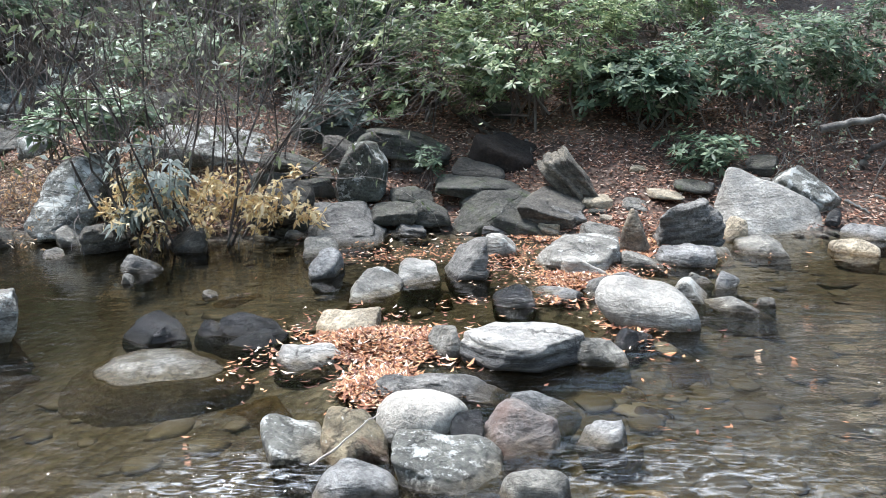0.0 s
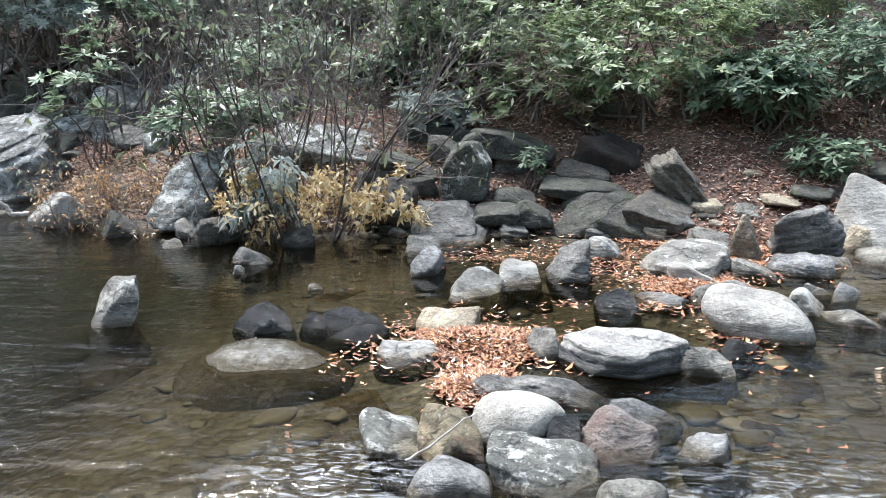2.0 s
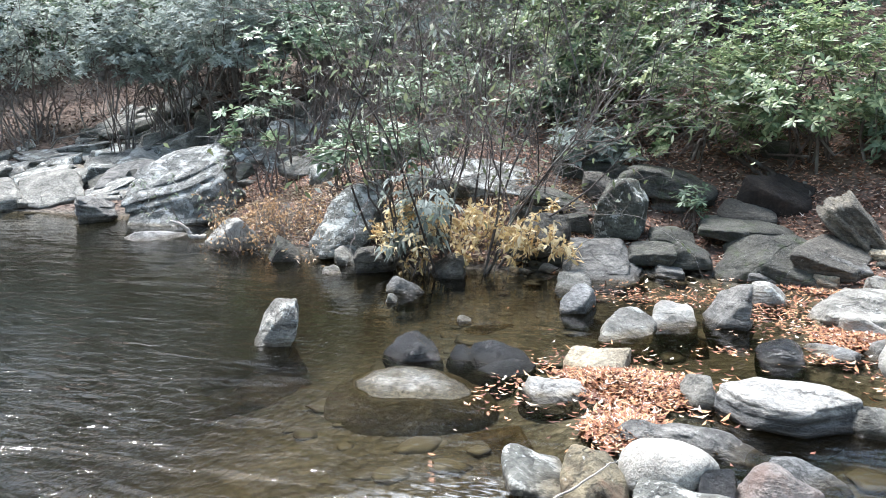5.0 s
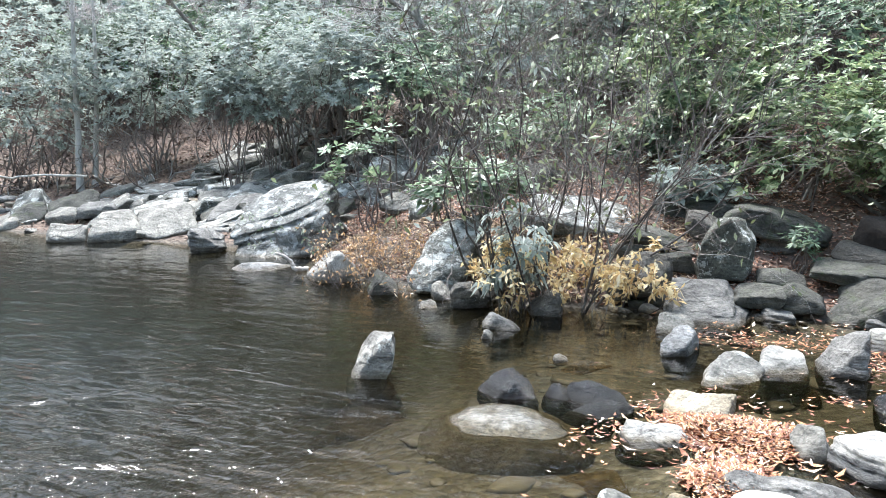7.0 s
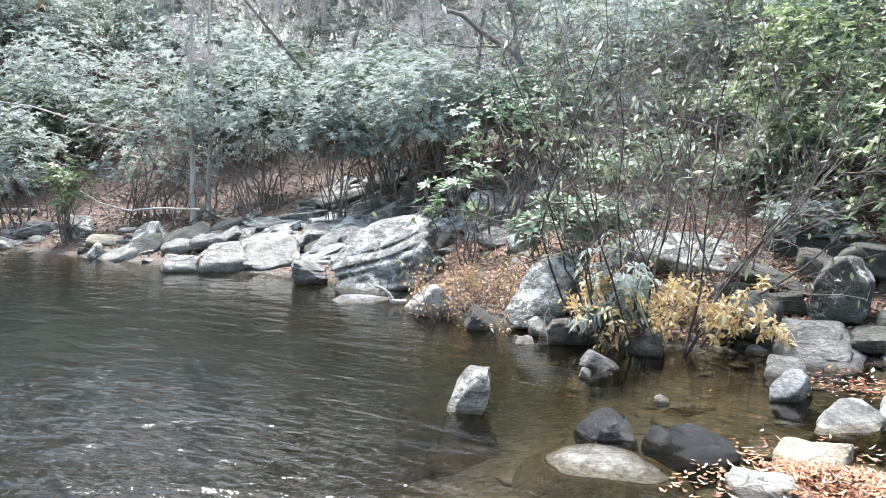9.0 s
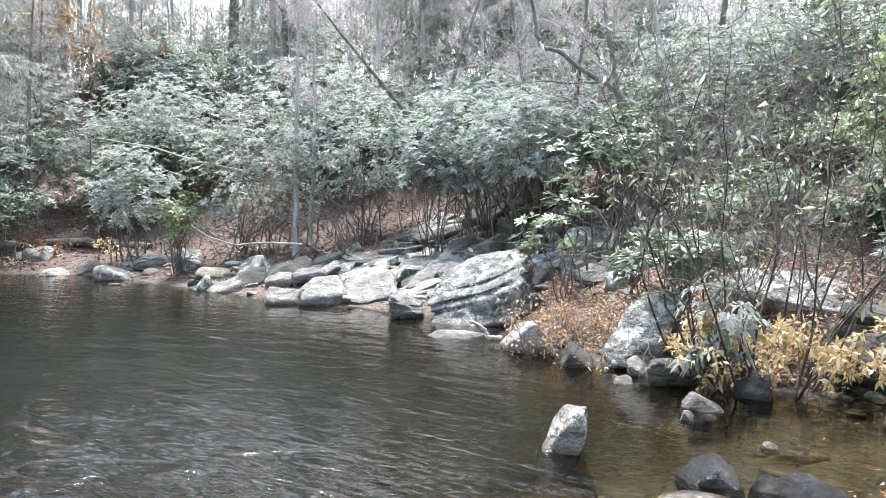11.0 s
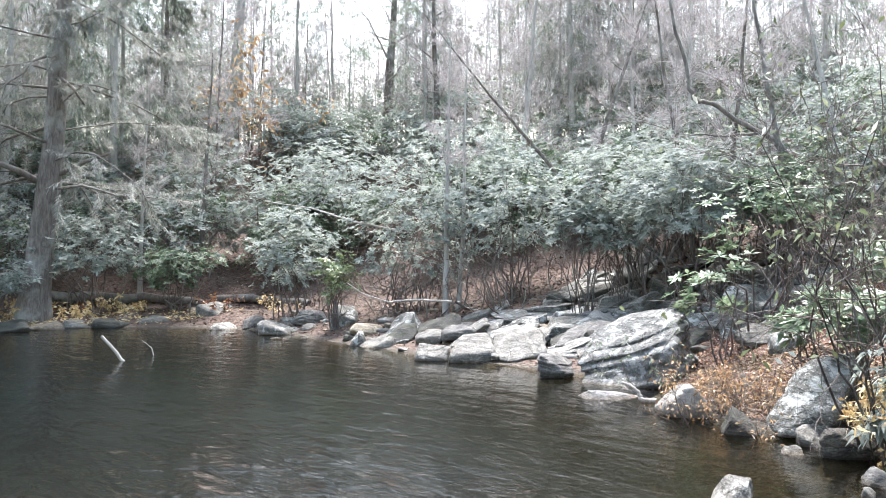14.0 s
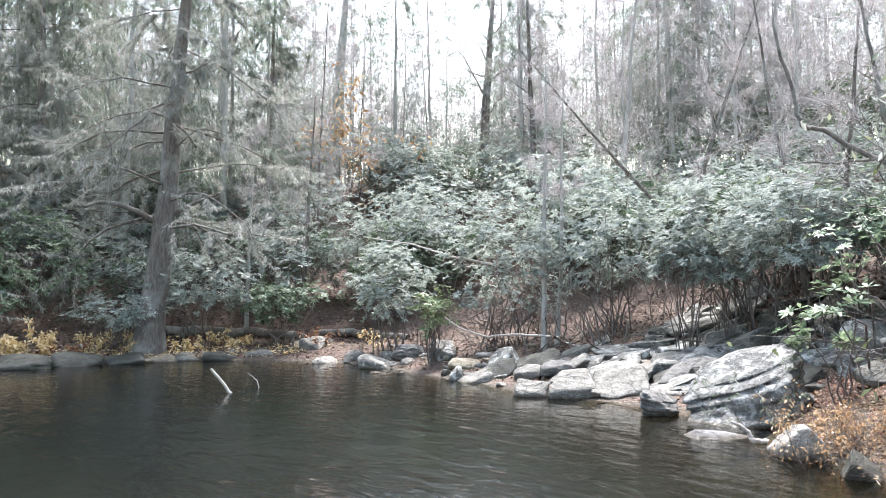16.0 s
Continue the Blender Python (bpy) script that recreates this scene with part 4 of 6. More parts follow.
rock(-11.64, 9.99, 0.19, 0.66, 0.47, 0.32, 49, 8, 0.6, 0, 0.1, 98, "slate", "dark flat stone on the stony shore")
rock(-12.24, 9.75, 0.08, 0.61, 0.57, 0.31, 51, 0, 0.3, 0.0, 0.15, 99, "grey", "grey stone on the stony shore")
rock(-13.17, 9.78, 0.10, 0.40, 0.38, 0.25, 53, 0, 0.5, 0.0, 0.15, 100, "slate", "dark stone on the stony shore")
rock(-13.38, 9.94, 0.12, 0.76, 0.52, 0.50, 53, -20, 0.7, 0.1, 0.2, 101, "lichen", "pale pointed stone on the stony shore")
rock(-13.99, 9.20, -0.15, 0.33, 0.42, 0.42, 57, 0, 0.6, 0, 0.28, 102, "lichen", "pale pointed stone at the water's edge", cuts=((130, 0.7),))
rock(-13.46, 9.31, -0.18, 0.80, 0.94, 0.42, 55, 0, 0.3, 0.0, 0.21, 103, "grey", "low grey stone at the water's edge")
rock(-14.79, 9.97, 0.10, 0.77, 0.72, 0.28, 56, 0, 0.3, 0.0, 0.15, 104, "tan", "buff stone on the stony shore")
rock(-18.06, 10.39, 0.12, 0.86, 0.69, 0.38, 60, 6, 0.5, 0.0, 0.1, 105, "slate", "dark flat stone on the far shore")
rock(-16.41, 10.40, 0.13, 0.66, 0.61, 0.58, 58, 0, 0.4, 0.0, 0.15, 106, "lichen", "greenish pale stone below a bush")
rock(-11.71, 11.83, 0.48, 1.36, 0.90, 0.28, 45, 0, 0.6, 0.0, 0.07, 107, "pale", "flat pale ledge on the stony shore", 4)
rock(-11.43, 11.23, 0.39, 0.42, 0.39, 0.24, 45, 8, 0.5, 0.0, 0.15, 108, "slate", "dark stone on the stony shore")
rock(-11.12, 12.53, 0.67, 0.66, 0.61, 0.20, 42, 0, 0.5, 0.0, 0.1, 109, "moss", "flat stone on the shore")
rock(-10.09, 11.55, 0.46, 0.78, 0.72, 0.18, 41, 0, 0.5, 0.0, 0.1, 110, "grey", "flat pale stone on the shore")
rock(-9.69, 11.99, 0.55, 0.43, 0.40, 0.25, 39, 0, 0.4, 0.0, 0.15, 111, "lichen", "whitish stone on the shore")
rock(-9.36, 12.22, 0.55, 0.51, 0.48, 0.25, 37, 0, 0.4, 0.0, 0.15, 112, "pale", "pale stone on the shore")
rock(-8.97, 12.88, 0.74, 0.57, 0.53, 0.32, 35, 0, 0.5, 0.0, 0.12, 113, "slate", "grey ledge on the slope")
rock(-9.57, 13.52, 0.97, 0.38, 0.31, 0.40, 35, -10, 0.5, 0.2, 0.25, 114, "grey", "pointed slab on the slope")
rock(-10.79, 13.12, 0.92, 0.79, 0.63, 0.34, 39, -6, 0.5, 0.0, 0.12, 115, "moss", "mossy flat stone on the slope")
rock(-10.00, 12.79, 0.73, 0.85, 0.67, 0.41, 38, -6, 0.5, 0.1, 0.12, 116, "grey", "grey ledge on the slope")
rock(-11.67, 12.79, 0.78, 0.43, 0.40, 0.33, 42, 0, 0.4, 0.0, 0.15, 117, "moss", "mossy stone at the foot of the trees")
rock(-10.55, 13.95, 1.19, 0.76, 0.61, 0.32, 37, -8, 0.5, 0.0, 0.12, 118, "moss", "mossy ledge on the slope")
rock(-20.18, 8.97, -0.16, 0.72, 0.92, 0.31, 66, 3, 0.5, 0.0, 0.14, 119, "pale", "flat pale stone at the far shore")
rock(-19.89, 9.73, -0.17, 0.57, 0.74, 0.49, 64, 0, 0.5, 0.0, 0.21, 120, "slate", "dark stone at the far shore")
rock(-17.91, 9.42, -0.17, 1.00, 1.17, 0.48, 62, 3, 0.4, 0.0, 0.14, 121, "pale", "low pale slab at the far shore")
rock(-17.99, 10.41, 0.14, 0.81, 0.65, 0.38, 60, 5, 0.4, 0.0, 0.1, 122, "slate", "dark flat stone at the far shore")
rock(-23.22, 9.22, -0.26, 0.93, 1.19, 0.72, 68, 3, 0.4, 0.0, 0.21, 123, "tan", "brown boulder at the far bank")
rock(-22.76, 9.94, -0.31, 1.27, 1.60, 0.88, 66, 8, 0.4, -0.1, 0.21, 124, "grey", "grey boulder at the far bank")
rock(-23.52, 3.16, -0.24, 1.36, 1.72, 0.57, 82, 0, 0.3, 0.0, 0.21, 125, "moss", "low dark boulder at the far bank")
rock(-23.87, 0.92, -0.31, 1.27, 1.61, 0.73, 88, 0, 0.3, 0.0, 0.21, 126, "moss", "dark boulder at the far bank")
rock(-23.66, 6.22, -0.16, 0.88, 1.12, 0.36, 75, 0, 0.4, 0.0, 0.21, 127, "grey", "flat grey stone at the far bank")
rock(-16.67, 10.57, 0.22, 0.57, 0.54, 0.45, 58, 0, 0.4, 0.0, 0.15, 128, "lichen", "pale green stone at the far shore")
rock(-0.98, 3.69, -0.38, 0.49, 0.42, 0.30, 15, 0, 0.65, 0.0, 0.1, 129, "bed", "brown stone lying under the shallow water", 4)
rock(1.00, 4.29, -0.40, 0.56, 0.50, 0.30, -13, 0, 0.65, 0.0, 0.1, 130, "bed", "flat brown slab under the clear water", 4)
rock(1.35, 4.22, -0.39, 0.32, 0.33, 0.30, -18, 5, 0.65, 0.0, 0.1, 131, "bed", "sunken flat stone under rippling water", 4)
rock(0.76, 3.20, -0.34, 0.23, 0.12, 0.30, -13, 0, 0.65, 0.0, 0.1, 132, "bedp", "pale stone just under the water", 4)
rock(0.70, 2.76, -0.30, 0.33, 0.11, 0.30, -14, 0, 0.65, 0.0, 0.1, 133, "bedp", "pale stone washed over by the riffle", 4)
rock(1.01, 3.92, -0.38, 0.19, 0.10, 0.30, -14, 0, 0.65, 0.0, 0.1, 134, "bedp", "pale sunken stone on the stream bed")
rock(1.07, 3.66, -0.40, 0.26, 0.21, 0.30, -16, 0, 0.65, 0.0, 0.1, 135, "bed", "sunken brown stone on the stream bed", 4)
rock(-2.54, 4.20, -0.45, 0.45, 0.51, 0.30, 31, 0, 0.65, 0.0, 0.1, 136, "bed", "large sunken stone in deeper water", 4)
rock(-0.86, 5.96, -0.39, 0.53, 0.37, 0.30, 8, 0, 0.65, 0.0, 0.1, 137, "bed", "flat sunken stone on the stream bed", 4)
rock(-0.05, 5.78, -0.39, 0.27, 0.33, 0.30, 0, 0, 0.65, 0.0, 0.1, 138, "bed", "flat sunken stone near the leaves")
rock(-0.46, 5.67, -0.39, 0.57, 0.47, 0.30, 5, 0, 0.65, 0.0, 0.1, 139, "bed", "flat brown stone under clear water", 4)
rock(-1.59, 5.69, -0.41, 0.58, 0.42, 0.30, 16, 0, 0.65, 0.0, 0.1, 140, "bed", "sunken stone near dark boulders", 4)
rock(-2.74, 4.35, -0.47, 0.66, 0.64, 0.30, 32, 0, 0.65, 0.0, 0.1, 141, "bed", "large sunken boulder in the pool", 4)
rock(-3.24, 5.02, -0.47, 0.76, 0.71, 0.30, 33, 0, 0.65, 0.0, 0.1, 142, "bed", "sunken boulder at the foot of the pale rock", 4)
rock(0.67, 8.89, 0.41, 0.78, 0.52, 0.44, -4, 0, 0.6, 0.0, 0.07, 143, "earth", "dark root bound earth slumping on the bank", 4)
rock(-0.33, 8.15, 0.10, 0.43, 0.40, 0.25, 2, 4, 0.5, 0.0, 0.1, 144, "moss", "dark stone wedged between boulders")
rock(-0.85, 7.77, 0.01, 0.38, 0.35, 0.19, 6, -4, 0.5, 0.0, 0.1, 145, "slate", "dark stone under a pale slab")
rock(-0.32, 7.58, -0.04, 0.28, 0.26, 0.14, 2, 0, 0.4, 0.0, 0.1, 146, "slate", "small dark stone at the water's edge")
rock(0.52, 7.52, -0.03, 0.29, 0.27, 0.14, -4, 0, 0.5, 0.0, 0.1, 147, "slate", "dark flat stone at the foot of the bank")
rock(1.48, 7.29, -0.04, 0.37, 0.34, 0.18, -11, 6, 0.5, 0.0, 0.1, 148, "grey", "grey stone half buried in gravel")
rock(1.54, 7.93, 0.16, 0.35, 0.33, 0.16, -11, 8, 0.5, 0.0, 0.1, 149, "tan", "dusty flat stone on the slope")
rock(-1.37, 7.62, -0.01, 0.34, 0.32, 0.17, 10, 0, 0.4, 0.0, 0.1, 150, "moss", "dark mossy stone at the water's edge")
rock(-1.85, 8.40, 0.32, 0.37, 0.35, 0.20, 12, 10, 0.5, 0.0, 0.1, 151, "moss", "dark stone behind the yellow shrub")
rock(-0.41, 8.92, 0.41, 0.36, 0.33, 0.20, 3, 5, 0.5, 0.0, 0.1, 152, "slate", "dark stone in the shade of a boulder")
rock(-6.77, 12.03, 0.54, 0.97, 0.89, 0.83, 29, -15, 0.6, 0.2, 0.1, 153, "pale", "pale weathered slab leaning on the slope", 4)
rock(-5.68, 11.80, 0.92, 0.49, 0.44, 0.45, 26, -30, 0.6, 0.2, 0.1, 154, "pale", "pale slab standing among the leaves")
rock(-8.18, 14.41, 1.19, 0.70, 0.56, 0.46, 30, -10, 0.5, 0.0, 0.1, 155, "grey", "grey ledge under the rhododendron")
rock(-8.01, 10.65, 0.15, 0.78, 0.72, 0.52, 37, -12, 0.6, 0.1, 0.1, 156, "bluew", "pale cracked slab above the twigs")
rock(3.22, 7.62, -0.06, 1.12, 0.92, 0.27, -23, 31, 0.8, 0, 0, 157, "white", "large whitish slab tilted down towards the water", 4, dip=38, cuts=((175, 0.85, -20), (10, 0.9, 20)))
rock(-23.17, 1.86, -0.18, 1.31, 1.52, 0.51, 85, 4, 0.5, 0.0, 0.14, 158, "moss", "low dark boulder under the yellow growth")
rock(-23.42, 4.28, -0.16, 1.26, 1.47, 0.40, 80, -4, 0.5, 0.0, 0.14, 159, "moss", "dark flat boulder along the far bank")
rock(-23.60, 5.25, -0.16, 1.20, 1.41, 0.35, 77, 3, 0.4, 0.0, 0.14, 160, "brown", "brown stone at the foot of the far bank")
rock(-23.20, 7.02, -0.16, 1.14, 1.33, 0.37, 73, 0, 0.4, 0.0, 0.14, 161, "moss", "dark stone in the shade of the far bank")
rock(-23.00, 8.03, -0.16, 1.07, 1.25, 0.42, 71, 5, 0.5, 0.0, 0.14, 162, "grey", "grey stone at the foot of the far bank")

# smaller stones strewn along the shore and over the gravel
FILL = ("grey", "pale", "slate", "tan", "moss", "brown", "blue", "white")
strew = np.random.default_rng(8)
for i in range(190):
    if i < 125:
        x = strew.uniform(-21, -6.5)
        y = float(np.interp(-x, [6.5, 7.7, 10.5, 14.3, 18.5, 21], [9.5, 9.3, 9.1, 9.2, 9.6, 9.2])) + strew.normal() * 0.9 + 1.0
    elif i < 145:
        x, y = -23.8 + strew.normal() * 0.5, strew.uniform(-2, 8)
    else:
        x, y = strew.uniform(-2.2, 4.2), 7.3 + abs(strew.normal()) * 0.9
    size = strew.uniform(0.10, 0.42) if i < 145 else strew.uniform(0.06, 0.24)
    g = max(float(land(x, y)), -0.05)
    rock(x, y, g - size * 0.2, size, size * strew.uniform(0.6, 0.9), size * strew.uniform(0.28, 0.55), strew.uniform(0, 180), strew.uniform(-12, 12),
         round(strew.uniform(0.5, 0.85), 2), strew.normal() * 0.12, 0.15, 400 + i, FILL[strew.choice(8, p=[0.3, 0.08, 0.22, 0.05, 0.16, 0.12, 0.05, 0.02])],
         "small loose stone lying on the bank", 2, "stone")

# the stony shore: tilted slabs lying against each other
for i in range(190):
    x, y = strew.uniform(-13.5, -7.2), 9.5 + abs(strew.normal()) * 1.6
    if i >= 70:
        x, y = strew.uniform(-11.8, -5.8), strew.uniform(10.6, 15.5)
    size = strew.uniform(0.25, 0.8) if i % 3 else strew.uniform(0.5, 1.0)
    g = max(float(land(x, y)), 0.0)
    rock(x, y, g - size * 0.06, size, size * strew.uniform(0.55, 0.85), size * strew.uniform(0.16, 0.36), math.degrees(math.atan2(-x, y)) + strew.normal() * 25,
         strew.normal() * 11 - 12, round(strew.uniform(0.6, 0.77), 2), 0.1, 0.05, 700 + i, ("pale", "lichen", "white", "grey", "slate", "bluew", "moss")[strew.choice(7, p=[0.2, 0.24, 0.04, 0.26, 0.12, 0.06, 0.08])],
         "weathered slab lying on the stony shore", dip=int(strew.normal() * 9 + 8))

# great sunken boulder whose crown breaks the water
rock(-1.60, 4.13, -0.487, 1.04, 0.95, 0.52, 15, 0, 0.05, 0.1, 0.0, 777, "sunk", "great smooth sunken boulder whose pale crown breaks the water", 4)

# pebbles and cobbles on the stream bed
base, tri = ball(2)
pv, pf = [], []
strew = np.random.default_rng(12)
for i in range(260):
    x, y = strew.uniform(-2.2, 3.4), strew.uniform(2.3, 7.2)
    if float(inland(x, y)) > -0.05:
        continue
    size = strew.uniform(0.03, 0.13) * (1.5 if strew.uniform() < 0.12 else 1)
    v = base * np.array([size, size * strew.uniform(0.6, 1.0), size * 0.17]) * (1 + 0.14 * strew.normal(size=(len(base), 1)))
    a = strew.uniform(0, 6.3)
    v = v @ np.array([[math.cos(a), math.sin(a), 0], [-math.sin(a), math.cos(a), 0], [0, 0, 1]])
    pf.append(tri + len(base) * len(pv))
    pv.append(v + np.array([x, y, min(float(land(x, y)) + size * 0.04, -0.03)]))
cobbles = link_mesh("cobbles", np.concatenate(pv), np.concatenate(pf), COBBLE)
tagged(cobbles, "brown and pale cobbles lying on the stream bed", "cobbles", kind="stuff")


# ---- plants ----
def limb(bits, start, way, length, radius, rng, bend=0.25, sides=5, steps=6, lift=0.0, thin=0.35):
    """A crooked tapering limb; returns its points."""
    pts, w = [np.array(start, float)], unit(np.array(way, float))
    for _ in range(steps):
        w = unit(w + rng.normal(size=3) * bend * 0.5 + np.array([0, 0, lift]))
        pts.append(pts[-1] + w * length / steps)
    pts = np.array(pts)
    bits.tube(pts, radius * np.linspace(1, thin, steps + 1), sides)
    return pts


def whorls(bits, centres, axes, rng, per=8, length=0.13, width=0.038, droop=0.2, open_out=0.35, simple=False):
    """Rosettes of long leaves round the ends of twigs."""
    n = len(centres)
    axes = unit(axes)
    a = unit(np.cross(axes, np.array([[0.3, 0.2, 1.0]]) + 0.2 * rng.normal(size=(n, 3))))
    b = np.cross(axes, a)
    ang = (np.arange(per)[None] + rng.uniform(0, 1, (n, 1)) + rng.normal(size=(n, per)) * 0.25) * 2 * math.pi / per
    out = np.cos(ang)[..., None] * a[:, None] + np.sin(ang)[..., None] * b[:, None]
    tilt = open_out + rng.normal(size=(n, per, 1)) * 0.22
    along = unit(out + axes[:, None] * tilt)
    side = unit(np.cross(along, axes[:, None] + 0.15 * rng.normal(size=(n, per, 3))))
    size = length * rng.uniform(0.65, 1.2, (n, per))
    bits.leaves(np.repeat(centres, per, 0), along.reshape(-1, 3), side.reshape(-1, 3), size.ravel(), width * size.ravel() / length, droop, 0.12, simple)


def bush(x, y, z, wide, deep, low, high, count, seed, leaf, label, length=0.13, per=8, bare=0.0, name="rhododendron", stem=None, base_spread=0.25, droop=0.2):
    """An evergreen bush whose crown reaches from low to high over the point x, y, z."""
    rng = np.random.default_rng(seed)
    thing = new(name)
    thing.matrix_world = pose(x, y, z)
    twigs, green = Bits(), Bits()
    mid, half = (low + high) / 2, (high - low) / 2
    # clumps of shoots at the ends of a few crooked limbs
    n = max(6, count // 9)
    p = unit(rng.normal(size=(n * 3, 3)))
    p = p[(p[:, 2] > -0.8)][:n]
    p *= rng.uniform(0.45, 1.05, (len(p), 1)) ** 0.6
    p *= (1 + 0.22 * np.sin(p[:, :1] * 5 + seed) * np.cos(p[:, 1:2] * 4 + 2 * p[:, 2:] + seed))
    ends = p * np.array([wide, deep, half]) + np.array([0, 0, mid])
    for e in ends[:: max(1, len(ends) // 12)]:
        foot = np.array([rng.normal() * base_spread * wide, rng.normal() * base_spread * deep * 0.6, -0.15])
        k = np.linspace(0, 1, 7)[:, None]
        pts = foot * (1 - k) + e * k + np.array([0, 0, 1.0]) * (np.sin(k * math.pi) * 0.12 * high) + rng.normal(size=(7, 3)) * 0.09 * (wide + 0.3) * np.sin(k * math.pi)
        twigs.tube(pts, np.linspace(0.02, 0.006, 7) * (0.6 + 0.3 * wide), 4)
    per_clump = max(2, count // len(ends))
    c = np.repeat(ends, per_clump, 0) + rng.normal(size=(len(ends) * per_clump, 3)) * np.array([0.2, 0.2, 0.13]) * (0.35 + 0.4 * wide)
    keep = c[:, 2] > 0.03
    c = c[keep]
    out = (c - np.array([0, 0, low + 0.3 * half])) / np.array([wide, deep, half])
    axes = unit(out) * 0.7 + np.array([0, 0, 0.75]) + rng.normal(size=c.shape) * 0.3
    whorls(green, c, axes, rng, per, length, length * 0.35, droop, 0.35, length > 0.155)
    for q, a in zip(c[::8], unit(axes)[::8]):
        twigs.tube(np.array([q - a * 0.2 + np.array([0, 0, -0.04]), q - a * 0.1, q]), [0.005, 0.004, 0.003], 3)
    part("stem", *twigs.done(), stem or TWIG, thing, kind="stuff")
    part("foliage", *green.done(), leaf, thing, kind="stuff")
    return tagged(thing, label, "bush", "rhododendrons")


bush(-0.15, 10.00, 0.97, 1.34, 1.07, 0.02, 1.57, 815, 11, RHODO_LIGHT, "glossy green rhododendron in mixed light and dark leaf", 0.109)
bush(1.10, 9.74, 0.94, 1.21, 0.97, 0.02, 1.71, 815, 12, RHODO_LIGHT, "tall glossy rhododendron with yellowish green leaves", 0.109)
bush(2.32, 9.42, 0.91, 0.72, 0.57, 0.2, 0.79, 625, 13, RHODO, "dark green rhododendron hanging over the leafy slope", 0.123)
bush(3.88, 9.87, 0.90, 1.12, 0.90, 0.3, 1.16, 625, 14, RHODO, "dark rhododendron thicket on the slope", 0.123)
bush(5.43, 10.14, 0.98, 1.05, 0.84, 0.02, 1.56, 734, 15, RHODO, "dark green rhododendron at the edge of the slope", 0.107)
bush(-1.37, 11.12, 1.62, 0.95, 0.76, 0.02, 0.98, 668, 16, RHODO, "shaded rhododendron on the slope", 0.107)
bush(-1.37, 9.60, 0.89, 0.48, 0.38, 0.02, 0.41, 132, 17, RHODO_HAZY, "low dull green rhododendron hanging over a rock", 0.142)
bush(-5.78, 11.09, 0.69, 1.32, 1.06, 1.25, 2.10, 110, 18, RHODO_PALE, "sparse green rhododendron behind the boulders", 0.115)
bush(-0.18, 8.50, 0.28, 0.22, 0.17, 0.09, 0.47, 26, 19, RHODO, "little green sapling between boulders", 0.0855)
bush(-2.58, 6.88, -0.16, 0.30, 0.24, 0.22, 1.30, 62, 20, RHODO_HAZY, "drooping dull green rhododendron by the water", 0.13, droop=0.6)
bush(-3.46, 7.98, 0.20, 0.46, 0.37, 0.68, 1.19, 132, 21, RHODO_PALE, "sparse bright rhododendron over the boulders", 0.142)
bush(2.87, 8.53, 0.50, 0.38, 0.30, 0.02, 0.38, 113, 22, RHODO, "low rhododendron shoots on the leafy slope", 0.114)
bush(3.05, 12.12, 2.10, 1.14, 0.92, 0.02, 0.67, 579, 23, RHODO_LIGHT, "rhododendron higher on the slope", 0.107)
bush(0.61, 13.49, 2.59, 2.85, 2.28, 0.25, 0.98, 935, 24, RHODO, "wide rhododendron thicket on the hill", 0.115)
bush(-3.57, 10.62, 1.34, 0.87, 0.69, 0.02, 0.72, 445, 25, RHODO_PALE, "shaded rhododendron behind the bare shrub", 0.115)
bush(-2.16, 10.38, 1.36, 0.56, 0.45, 0.02, 0.39, 246, 26, RHODO, "dark rhododendron at the top of the rocks", 0.123)
bush(-3.25, 13.10, 2.11, 1.43, 1.14, 0.25, 0.95, 668, 27, RHODO_LIGHT, "rhododendron thicket behind the bare shrub", 0.115)
bush(-5.88, 10.00, 0.27, 0.69, 0.56, 0.22, 1.69, 62, 28, RHODO_PALE, "open rhododendron with bright drooping leaves", 0.148)
bush(-4.02, 8.50, 0.30, 0.33, 0.26, 0.57, 1.00, 48, 29, RHODO_PALE, "bright low rhododendron by the boulder", 0.162)
bush(-4.82, 13.15, 1.69, 1.38, 1.10, 0.54, 3.00, 668, 30, RHODO_HAZY, "green rhododendron on the hill behind the shrub", 0.115)
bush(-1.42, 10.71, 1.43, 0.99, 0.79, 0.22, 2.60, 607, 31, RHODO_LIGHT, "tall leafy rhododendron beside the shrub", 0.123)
bush(-8.34, 12.47, 0.66, 1.27, 1.01, 1.35, 3.04, 668, 32, RHODO_HAZY, "grey green rhododendron under bare trees", 0.123)
bush(-6.61, 12.91, 1.18, 0.92, 0.74, 1.1, 2.24, 420, 33, RHODO_PALE, "grey green rhododendron half hidden by the bare shrub", 0.123)
bush(-5.97, 14.30, 2.05, 0.93, 0.74, 0.25, 1.91, 445, 34, RHODO, "leafy rhododendron on the hill", 0.123)
bush(-9.87, 12.60, 0.76, 0.68, 0.54, 1.10, 1.98, 267, 35, RHODO_HAZY, "grey green rhododendron on the slope", 0.123)
bush(-19.30, 10.57, 0.22, 1.27, 1.02, 0.73, 3.09, 668, 36, RHODO_HAZY, "round grey green rhododendron on the far bank", 0.139)
bush(-15.58, 11.73, 0.50, 1.65, 1.32, 0.55, 3.86, 734, 37, RHODO_HAZY, "rhododendron with pale green leaves above the stony shore", 0.139)
bush(-13.25, 12.91, 0.90, 1.63, 1.30, 0.75, 3.53, 734, 38, RHODO_HAZY, "dense grey green rhododendron on the slope", 0.139)
bush(-10.03, 13.10, 0.93, 1.51, 1.21, 1.3, 3.27, 734, 39, RHODO_HAZY, "dense rhododendron on the slope", 0.131)
